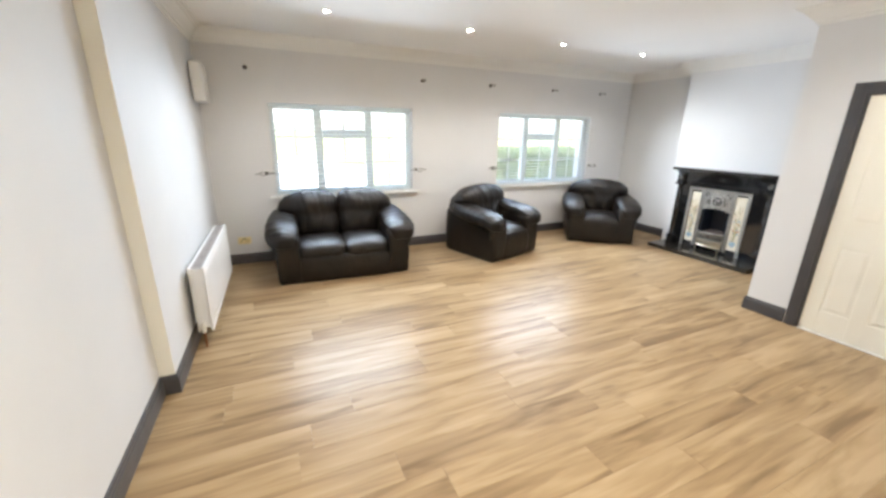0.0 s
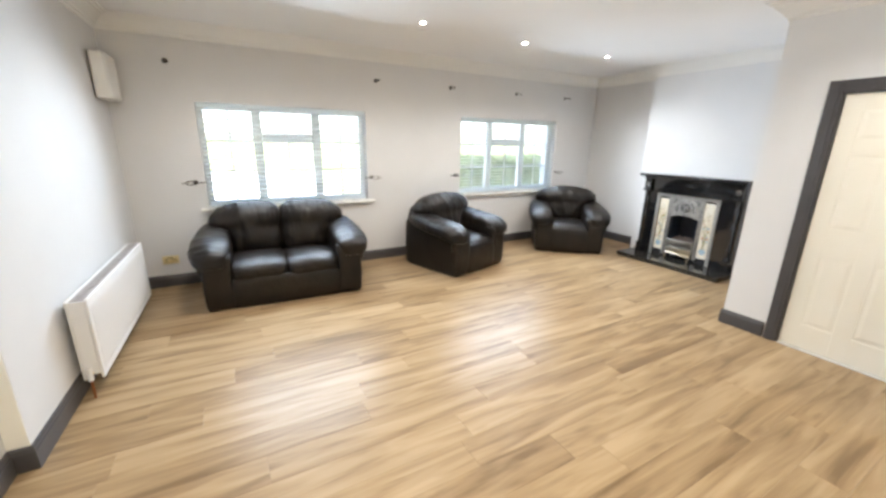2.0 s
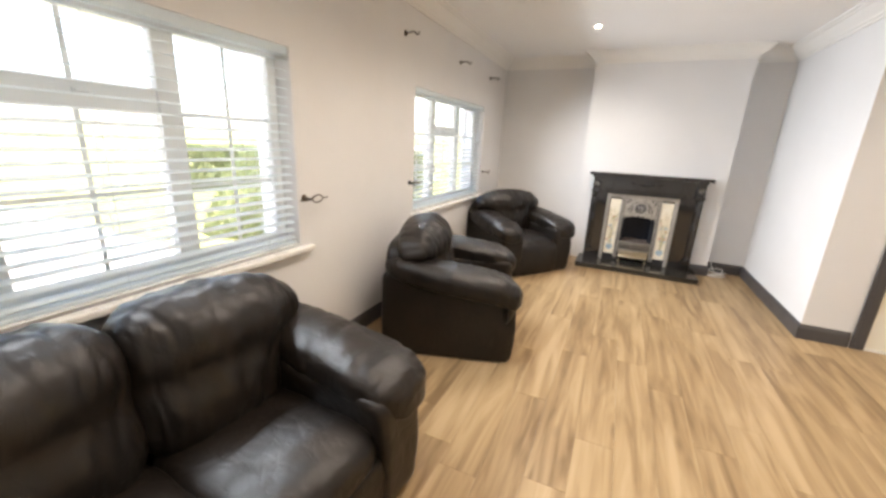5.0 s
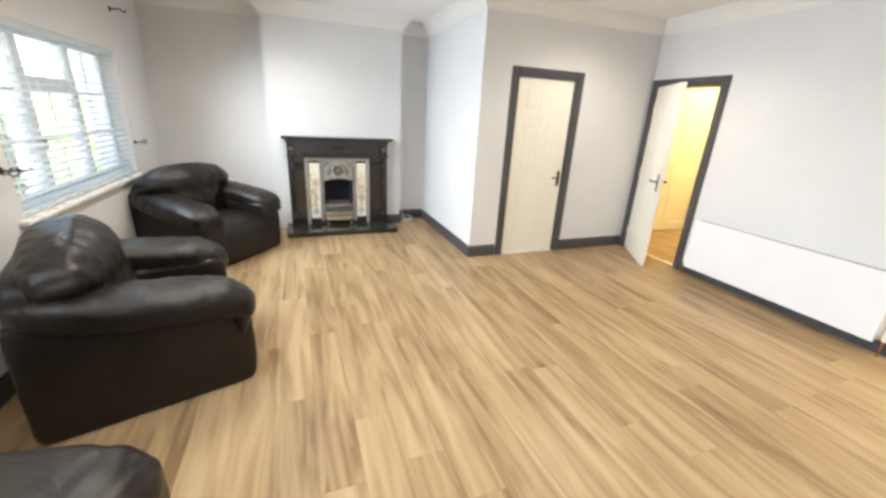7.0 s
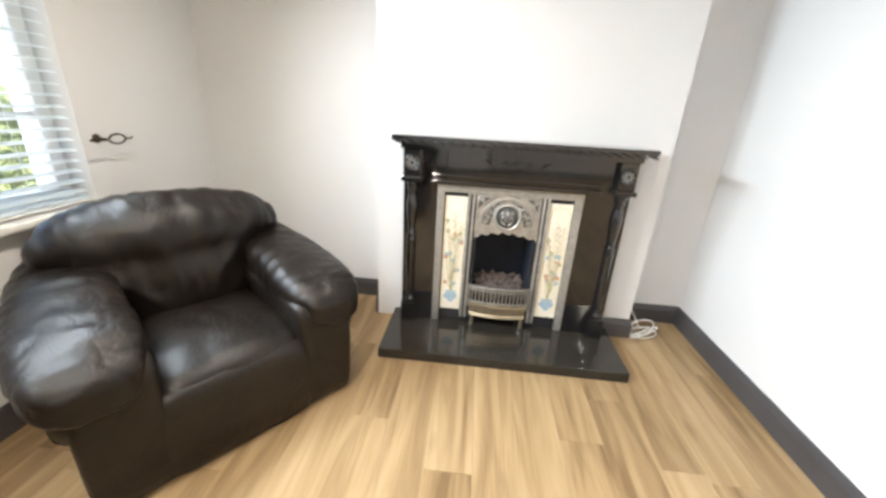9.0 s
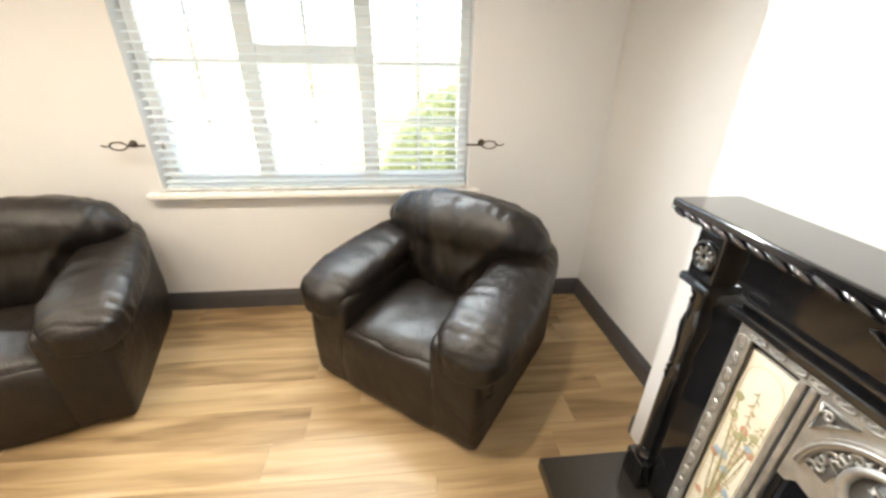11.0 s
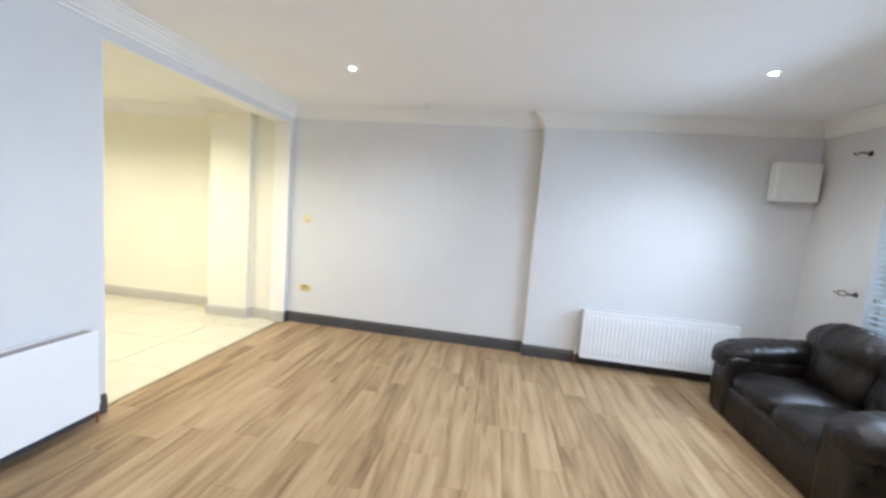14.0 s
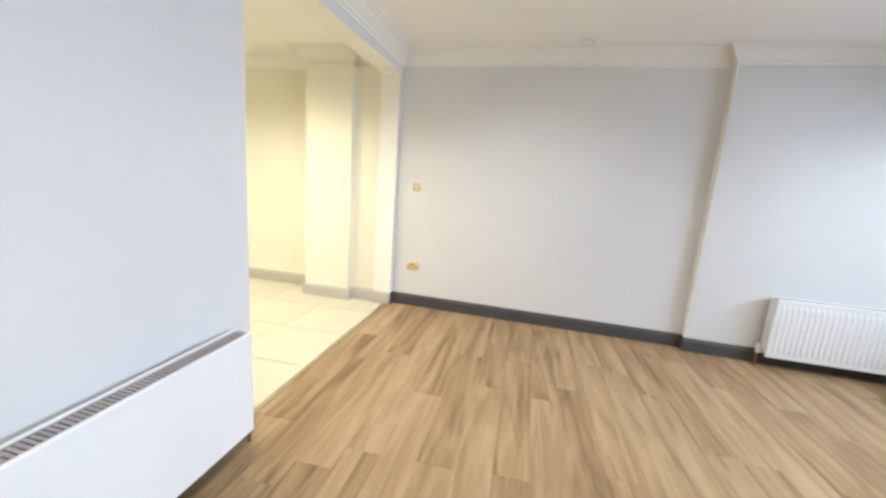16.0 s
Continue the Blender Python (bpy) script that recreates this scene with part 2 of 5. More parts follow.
def make_leather():
    m, n, l, b = material("dark_leather", (0.02, 0.016, 0.014), 0.36)
    v = coords(n, l)
    big = noise_tex(n, l, v, 5, 4)
    l.new(ramp(n, l, big, [(0.3, (0.0048, 0.0037, 0.0031)), (0.7, (0.0140, 0.0098, 0.0070))]), b.inputs["Base Color"])
    l.new(value_range(n, l, noise_tex(n, l, v, 9), 0.30, 0.46), b.inputs["Roughness"])
    b.inputs["Specular IOR Level"].default_value = 0.36
    # creases: the folds where a stretched noise changes sign
    total = None
    for scale, weight, stretch in ((6, 0.5, (1, 1, 0.45)), (13, 0.42, (1, 0.55, 0.8)), (30, 0.12, (1, 1, 0.7)), (260, 0.03, (1, 1, 1))):
        f = noise_tex(n, l, coords(n, l, stretch), scale, 2, 0.5, 0.9)
        a = n.new("ShaderNodeMath")
        a.operation = "SUBTRACT"
        a.inputs[1].default_value = 0.5
        l.new(f, a.inputs[0])
        q = n.new("ShaderNodeMath")
        q.operation = "ABSOLUTE"
        l.new(a.outputs[0], q.inputs[0])
        p = n.new("ShaderNodeMath")
        p.operation = "POWER"
        p.inputs[1].default_value = 0.55
        l.new(q.outputs[0], p.inputs[0])
        w = n.new("ShaderNodeMath")
        w.operation = "MULTIPLY_ADD"
        w.inputs[1].default_value = weight
        w.inputs[2].default_value = 0.0
        l.new(p.outputs[0], w.inputs[0])
        if total:
            l.new(total, w.inputs[2])
        total = w.outputs[0]
    bump(n, l, b, total, 0.46, 0.014)
    return m


leather = make_leather()


def make_glass():
    m, n, l, b = material("window_glass", (1, 1, 1), 0.0)
    b.inputs["Transmission Weight"].default_value = 1.0
    b.inputs["IOR"].default_value = 1.45
    return m


glass = make_glass()


def emitter(name, colour, strength):
    m, n, l, b = material(name, colour, 0.4)
    b.inputs["Emission Color"].default_value = (*colour, 1)
    b.inputs["Emission Strength"].default_value = strength
    return m


lamp_glow = emitter("lamp_glow", (1.0, 0.93, 0.82), 45.0)


# ---------- mesh helpers ----------
def mesh_object(name, bm, mat, smooth=False):
    me = bpy.data.meshes.new(name)
    bmesh.ops.recalc_face_normals(bm, faces=bm.faces)
    bm.to_mesh(me)
    bm.free()
    if smooth:
        for p in me.polygons:
            p.use_smooth = True
    me.materials.append(mat)
    return new(name, me)


def part(name, bm, mat, parent, label="", smooth=False):
    ob = mesh_object(name, bm, mat, smooth)
    ob.parent = parent
    if label:
        ob["label"] = label
    return ob


def thing(name, label, category, m=None, group=""):
    ob = new(name)
    ob.empty_display_size = 0.1
    if m is not None:
        ob.matrix_basis = m
    return tagged(ob, label, category, group)


def box(bm, x0, x1, y0, y1, z0, z1, bevel=0.0, seg=2):
    """Adds a box, its edges rounded by bevel."""
    r = bmesh.ops.create_cube(bm, size=1)
    for v in r["verts"]:
        v.co = Vector(((x0 + x1) / 2 + v.co.x * (x1 - x0), (y0 + y1) / 2 + v.co.y * (y1 - y0), (z0 + z1) / 2 + v.co.z * (z1 - z0)))
    if bevel:
        es = list({e for v in r["verts"] for e in v.link_edges})
        bmesh.ops.bevel(bm, geom=es, offset=bevel, segments=seg, profile=0.5, affect="EDGES")


def boxed(*a, **k):
    bm = bmesh.new()
    box(bm, *a, **k)
    return bm


def tube(bm, p, q, r0, r1=None, seg=12):
    p, q = Vector(p), Vector(q)
    d = q - p
    m = Matrix.Translation((p + q) / 2) @ d.to_track_quat("Z", "Y").to_matrix().to_4x4()
    bmesh.ops.create_cone(bm, cap_ends=True, segments=seg, radius1=r0, radius2=r0 if r1 is None else r1, depth=d.length, matrix=m)


def tubed(*a, **k):
    bm = bmesh.new()
    tube(bm, *a, **k)
    return bm


def swept(bm, points, r, seg=8):
    """A bent rod through the points."""
    rings = []
    pts = [Vector(p) for p in points]
    for i, p in enumerate(pts):
        d = (pts[min(i + 1, len(pts) - 1)] - pts[max(i - 1, 0)]).normalized()
        q = d.to_track_quat("Z", "Y")
        rings.append([bm.verts.new(p + q @ Vector((r * math.cos(a), r * math.sin(a), 0))) for a in (2 * math.pi * k / seg for k in range(seg))])
    for a, b in zip(rings, rings[1:]):
        for k in range(seg):
            bm.faces.new((a[k], a[(k + 1) % seg], b[(k + 1) % seg], b[k]))
    bm.faces.new(rings[0][::-1])
    bm.faces.new(rings[-1])


def lathe(bm, profile, centre, axis="Z", seg=20):
    """Turns (radius, height) pairs round an axis through centre."""
    rings = []
    turn = {"Z": Matrix.Identity(3), "X": Euler((0, math.pi / 2, 0)).to_matrix(), "Y": Euler((math.pi / 2, 0, 0)).to_matrix()}[axis]
    for r, h in profile:
        rings.append([bm.verts.new(Vector(centre) + turn @ Vector((max(r, 0.0003) * math.cos(a), max(r, 0.0003) * math.sin(a), h))) for a in (2 * math.pi * k / seg for k in range(seg))])
    for a, b in zip(rings, rings[1:]):
        for k in range(seg):
            bm.faces.new((a[k], a[(k + 1) % seg], b[(k + 1) % seg], b[k]))
    bm.faces.new(rings[0][::-1])
    bm.faces.new(rings[-1])


def moulding(bm, profile, path, closed=False):
    """Sweeps a profile of (out, up) pairs along a level path of (x, y); out is to the right of the way walked, corners mitred."""
    pts = [Vector((x, y)) for x, y in path]
    n = len(pts)
    rings = []
    for i, p in enumerate(pts):
        a = (p - pts[i - 1]).normalized() if i or closed else (pts[1] - p).normalized()
        b = (pts[(i + 1) % n] - p).normalized() if i < n - 1 or closed else a
        na, nb = Vector((a.y, -a.x)), Vector((b.y, -b.x))
        m = (na + nb) / max(0.2, 1 + na.dot(nb))
        rings.append([bm.verts.new((p.x + m.x * o, p.y + m.y * o, u)) for o, u in profile])
    k = len(profile)
    pairs = list(zip(rings, rings[1:])) + ([(rings[-1], rings[0])] if closed else [])
    for a, b in pairs:
        for j in range(k):
            bm.faces.new((a[j], a[(j + 1) % k], b[(j + 1) % k], b[j]))
    if not closed:
        bm.faces.new(rings[0])
        bm.faces.new(rings[-1][::-1])


def prism(bm, outline, z0, z1):
    lo = [bm.verts.new((x, y, z0)) for x, y in outline]
    hi = [bm.verts.new((x, y, z1)) for x, y in outline]
    k = len(outline)
    for i in range(k):
        bm.faces.new((lo[i], lo[(i + 1) % k], hi[(i + 1) % k], hi[i]))
    bm.faces.new(lo[::-1])
    bm.faces.new(hi)


def structure(name, bm, mat, label, category, smooth=False):
    return tagged(mesh_object(name, bm, mat, smooth), label, category, kind="structure")


# ---------- plan ----------
XE, XC, YC, YS = 6.655, 4.825, -3.325, -5.58     # east wall, cupboard front, cupboard side, south wall
CEIL, CORN = 2.66, 2.525                         # ceiling, foot of the cornice
SKEW = 0.0317                                    # the west wall leans off square
STEP = -2.614
REC = 0.085                                      # the south half of the west wall is set back by this
ZS, ZT = 0.845, 1.945                            # window sill and head
WIN = ((0.69, 2.51), (3.93, 5.785))
OPEN_W, OPEN_E, BEAM = -0.19, 2.04, 2.45


def west(y):
    return SKEW * y - (REC if y < STEP else 0.0)


# north wall, in pieces round the two windows
bm = bmesh.new()
xs = [-0.4, WIN[0][0], WIN[0][1], WIN[1][0], WIN[1][1], XE + 0.3]
for i in range(0, 5, 2):
    box(bm, xs[i], xs[i + 1], 0, 0.30, 0, CEIL)
for a, b_ in WIN:
    box(bm, a, b_, 0, 0.30, 0, ZS)
    box(bm, a, b_, 0, 0.30, ZT, CEIL)
structure("wall_north", bm, wall_paint, "pale grey painted wall with two wide windows", "wall")
# west wall
bm = bmesh.new()
prism(bm, [(0, 0), (SKEW * STEP, STEP), (-0.4, STEP), (-0.4, 0)], 0, CEIL)
prism(bm, [(west(STEP - 0.001), STEP), (west(-5.58), -5.58), (-0.6, -5.58), (-0.6, STEP)], 0, CEIL)
structure("wall_west", bm, wall_paint, "pale grey painted wall with a shallow step", "wall")
# cream strip on the step; kitchen light on it put into its pale colour
bm = bmesh.new()
prism(bm, [(SKEW * STEP - 0.001, STEP - 0.0005), (SKEW * STEP - 0.001, STEP - 0.004), (west(STEP - 0.001) + 0.001, STEP - 0.004), (west(STEP - 0.001) + 0.001, STEP - 0.0005)], 0.131, CORN)
structure("step_face", bm, trim_cream, "cream edge of the wall step, paled for kitchen light", "wall trim")
# east wall and chimney breast
structure("wall_east", boxed(XE, XE + 0.3, -5.9, 0, 0, CEIL), wall_paint, "pale grey painted wall behind the chimney breast", "wall")
BX, BY0, BY1 = 6.40, -1.235, -2.895
FIRE_S, FIRE_N, FIRE_TOP = -2.206, -1.848, 0.68       # the fire opening in the breast
def upright(outline, x0, x1):
    """A wall standing across x, cut to an outline of (y, z)."""
    bm = bmesh.new()
    prism(bm, outline, x0, x1)
    for v in bm.verts:
        v.co = Vector((v.co.z, v.co.x, v.co.y))
    return bm


bm = upright([(BY1, 0), (FIRE_S, 0), (FIRE_S, FIRE_TOP), (FIRE_N, FIRE_TOP), (FIRE_N, 0), (BY0, 0), (BY0, CEIL), (BY1, CEIL)], BX, XE - 0.002)
structure("chimney_breast", bm, wall_paint, "pale grey painted chimney breast", "wall")
# cupboard walls
DA0, DA1, DH = -3.735, -4.49, 1.985
structure("wall_cupboard_side", boxed(XC, XE, YC - 0.10, YC, 0, CEIL), wall_paint, "pale grey painted side wall of a built-in cupboard", "wall")
bm = upright([(YS, 0), (DA1, 0), (DA1, DH), (DA0, DH), (DA0, 0), (YC - 0.10, 0), (YC - 0.10, CEIL), (YS, CEIL)], XC, XC + 0.10)
structure("wall_cupboard_front", bm, wall_paint, "pale grey painted cupboard wall with a doorway", "wall")
# south wall with the doorway and the wide opening
DB0, DB1 = 3.96, 4.735
YK = YS - 0.20
bm = bmesh.new()
box(bm, -0.6, OPEN_W, YK, YS, 0, CEIL)
box(bm, OPEN_W, OPEN_E, YK, YS, BEAM, CEIL)
box(bm, OPEN_E, DB0, YK, YS, 0, CEIL)
box(bm, DB0, DB1, YK, YS, DH, CEIL)
box(bm, DB1, XE, YK, YS, 0, CEIL)
structure("wall_south", bm, wall_paint, "pale grey painted wall with a doorway and wide opening", "wall")
# ceiling
structure("ceiling", boxed(-0.6, XE + 0.3, -5.78, 0.3, CEIL, CEIL + 0.15), ceiling_paint, "smooth white painted ceiling", "ceiling")
# floor base
structure("floor", boxed(-0.6, XE + 0.3, -5.62, 0.0, -0.12, -0.012), shadow_joint, "light brown oak laminate plank floor", "floor")

room = [(OPEN_E, YS), (OPEN_W, YS), (west(-5.58), YS), (west(STEP - 0.001), STEP), (SKEW * STEP, STEP), (0, 0), (XE, 0), (XE, BY0), (BX, BY0), (BX, BY1), (XE, BY1), (XE, YC), (XC, YC), (XC, YS)]
# cornice
bm = bmesh.new()
prof = [(0.0, CORN), (0.012, CORN), (0.016, CORN + 0.02), (0.03, CORN + 0.026), (0.034, CORN + 0.04), (0.055, CORN + 0.06), (0.085, CORN + 0.09), (0.092, CORN + 0.102), (0.11, CORN + 0.106), (0.115, CORN + 0.118), (0.135, CORN + 0.122), (0.138, CEIL - 0.001), (0.0, CEIL - 0.001)]
moulding(bm, prof, room[1:], closed=True)
structure("cornice", bm, cornice_paint, "white plaster cornice with stepped mouldings", "cornice")

# skirting boards
SK = [(0.0, 0.0), (0.018, 0.0), (0.018, 0.098), (0.014, 0.106), (0.013, 0.116), (0.007, 0.128), (0.0, 0.130)]


def skirting(path, mat=charcoal, label="dark charcoal painted skirting board"):
    bm = bmesh.new()
    moulding(bm, SK, path)
    return structure("baseboard", bm, mat, label, "skirting board")


ARCH = 0.085
skirting([(OPEN_W + 0.001, YS), (west(-5.58), YS), (west(STEP - 0.001), STEP), (SKEW * STEP, STEP), (0, 0), (XE, 0), (XE, BY0), (BX, BY0)])
skirting([(BX, -2.70), (BX, BY1), (XE, BY1), (XE, YC), (XC, YC), (XC, DA0 + ARCH)])
skirting([(XC, DA1 - ARCH), (XC, YS + 0.02)])
skirting([(DB0 - ARCH, YS), (OPEN_E - 0.0, YS)])

# ---------- kitchen seen through the opening, hall seen through the doorway ----------
KX, PX = -0.45, -0.14
bm = bmesh.new()
box(bm, -0.9, KX, -10.0, -6.07, 0, CEIL)
box(bm, -0.9, -0.235, -6.07, YK, 0, CEIL)
structure("kitchen_wall_west", bm, kitchen_paint, "cream painted kitchen wall", "wall")
structure("kitchen_pier", boxed(KX + 0.002, PX, -6.60, -6.07, 0, CEIL), kitchen_paint, "cream painted kitchen pier", "wall")
structure("kitchen_wall_south", boxed(-0.9, 3.4, -10.3, -10.0, 0, CEIL), kitchen_paint, "cream painted kitchen end wall", "wall")
structure("kitchen_wall_east", boxed(3.3, 3.4, -10.0, YK, 0, CEIL), kitchen_paint, "cream painted wall between kitchen and hall", "wall")
structure("kitchen_ceiling", boxed(-0.9, 3.4, -10.3, YK, CEIL, CEIL + 0.15), ceiling_paint, "white painted kitchen ceiling", "ceiling")
structure("kitchen_floor", boxed(-0.6, 3.3, -10.0, -5.655, -0.12, -0.010), grout, "cream ceramic tile kitchen floor", "floor")
skirting([(OPEN_W, YS - 0.0), (OPEN_W, YK), (-0.235, YK), (-0.235, -6.07), (PX, -6.07), (PX, -6.60), (KX, -6.60), (KX, -10.0)][::-1], pale_skirting, "pale stone-coloured painted skirting board")
bm = bmesh.new()
moulding(bm, prof, [(3.3, YK), (3.3, -10.0), (KX, -10.0), (KX, -6.60), (PX, -6.60), (PX, -6.07), (-0.235, -6.07), (-0.235, YK)])
structure("kitchen_cornice", bm, cornice_paint, "white plaster kitchen cornice", "cornice")
bm = bmesh.new()
box(bm, OPEN_W + 0.0, OPEN_W + 0.004, YK + 0.001, YS - 0.001, 0.131, BEAM)
box(bm, OPEN_E - 0.004, OPEN_E, YK + 0.001, YS - 0.001, 0.0, BEAM)
box(bm, OPEN_W + 0.004, OPEN_E - 0.004, YK + 0.001, YS - 0.001, BEAM - 0.004, BEAM)
structure("opening_lining", bm, trim_cream, "cream painted reveal of the wide opening", "reveal")
structure("threshold_strip", boxed(OPEN_W, OPEN_E, -5.655, -5.622, -0.02, 0.004, 0.002), ash_brass, "narrow dark bronze floor strip in the opening", "floor strip")
HX = 5.29
structure("hall_wall_east", boxed(HX, HX + 0.1, -9.0, YK, 0, CEIL), kitchen_paint, "warm cream painted hall wall", "wall")
structure("hall_wall_south", boxed(3.4, HX + 0.1, -9.1, -9.0, 0, CEIL), kitchen_paint, "warm cream painted hall end wall", "wall")
structure("hall_floor", boxed(3.4, HX, -9.0, -5.655, -0.12, -0.002), oak, "light brown oak laminate hall floor", "floor")
structure("hall_threshold", boxed(DB0, DB1, -5.655, -5.622, -0.02, 0.004, 0.002), white_gloss, "pale strip across the doorway floor", "floor strip")
structure("hall_ceiling", boxed(3.4, HX + 0.1, -9.1, YK, CEIL, CEIL + 0.15), ceiling_paint, "white painted hall ceiling", "ceiling")
skirting([(HX, -9.0), (HX, YK)][::-1], door_white, "cream painted hall skirting board")
# ---------- outside ----------
structure("ground", boxed(-900, 900, -900, 900, -0.6, -0.25), lawn, "rough grass running to the horizon", "ground")
structure("pavement", boxed(-12, 14, 0.3, 3.2, -0.249, -0.235), paving, "pale concrete path along the house", "path")
structure("driveway", boxed(-9, 4.2, 3.2, 22, -0.249, -0.236), paving, "pale concrete driveway", "driveway")


def hedge_form(x):
    """Front, back and top of the clipped hedge at x; it tapers off at its west end."""
    rise = min(1.0, max(0.0, (x - 4.95) / 1.3))
    front = 4.15 - 1.15 * min(1.0, max(0.0, (x - 4.95) / 1.0))
    return front, 4.75, -0.24 + 1.44 * (1 - (1 - rise) ** 2.2) + 0.02 * math.sin(x * 3.1)


rnd = random.Random(11)
bm = bmesh.new()
for k in range(46000):
    x = rnd.uniform(4.95, 9.85)
    front, back, top = hedge_form(x)
    face = rnd.random()
    if face < 0.58:
        p, d = Vector((x, front, rnd.uniform(-0.25, top))), Vector((0, -1, 0))
    elif face < 0.92:
        p, d = Vector((x, rnd.uniform(front, back), top)), Vector((0, 0, 1))
    else:
        p, d = Vector((9.85, rnd.uniform(front, back), rnd.uniform(-0.25, top))), Vector((1, 0, 0))
    p += d * (rnd.gauss(-0.03, 0.035) + 0.05 * noise.noise(p * 1.8))
    e = Euler((rnd.uniform(0, 6.3), rnd.uniform(0, 6.3), rnd.uniform(0, 6.3))).to_matrix()
    s = 0.036 * rnd.uniform(0.6, 1.4)
    a, b_, c, d2 = (bm.verts.new(p + e @ Vector(q)) for q in ((0, -s, 0), (s * 0.55, 0, s * 0.15), (0, s, 0), (-s * 0.55, 0, s * 0.15)))
    bm.faces.new((a, b_, c))
    bm.faces.new((a, c, d2))
hedge = thing("hedge", "clipped green garden hedge beside the driveway", "hedge")
part("leaves", bm, leaf_green, hedge)
for k in range(11):
    part("stem", tubed((5.3 + k * 0.42, 3.9, -0.26), (5.35 + k * 0.42, 3.9, 0.3 + 0.05 * min(k, 8)), 0.035, 0.015, 7), bark, hedge)


bm = bmesh.new()
for k in range(12000):
    p = Vector((rnd.uniform(8.0, 15.0), 10.0, rnd.uniform(-0.25, 0.95))) if rnd.random() < 0.6 else Vector((rnd.uniform(8.0, 15.0), rnd.uniform(10.0, 10.8), 0.95))
    p += Vector((0, rnd.gauss(0, 0.06), rnd.gauss(0, 0.05) + 0.06 * noise.noise(p * 1.3)))
    e = Euler((rnd.uniform(0, 6.3), rnd.uniform(0, 6.3), rnd.uniform(0, 6.3))).to_matrix()
    s = 0.065 * rnd.uniform(0.6, 1.4)
    a, b_, c, d2 = (bm.verts.new(p + e @ Vector(q)) for q in ((0, -s, 0), (s * 0.55, 0, s * 0.15), (0, s, 0), (-s * 0.55, 0, s * 0.15)))
    bm.faces.new((a, b_, c))
    bm.faces.new((a, c, d2))
far_hedge = thing("hedge", "low green boundary hedge beyond the driveway", "hedge")
part("leaves", bm, leaf_green, far_hedge)
for k in range(9):
    part("stem", tubed((8.4 + k * 0.78, 10.4, -0.26), (8.45 + k * 0.78, 10.4, 0.7), 0.04, 0.015, 7), bark, far_hedge)
gw = thing("garden_wall", "grey garden wall beside the driveway", "garden wall")
part("wall_face", boxed(-14.0, -2.7, 5.0, 5.22, -0.26, 1.40, 0.01), wall_grey, gw)
part("coping", boxed(-14.0, -2.66, 4.96, 5.26, 1.401, 1.48, 0.012), wall_grey, gw)
gp = thing("gate_post", "white rendered gate post by the hedge", "gate post")
part("shaft", boxed(9.95, 10.3, 3.05, 3.40, -0.26, 1.25, 0.01), render_grey, gp)
part("cap", boxed(9.91, 10.34, 3.01, 3.44, 1.25, 1.33, 0.02), render_grey, gp)

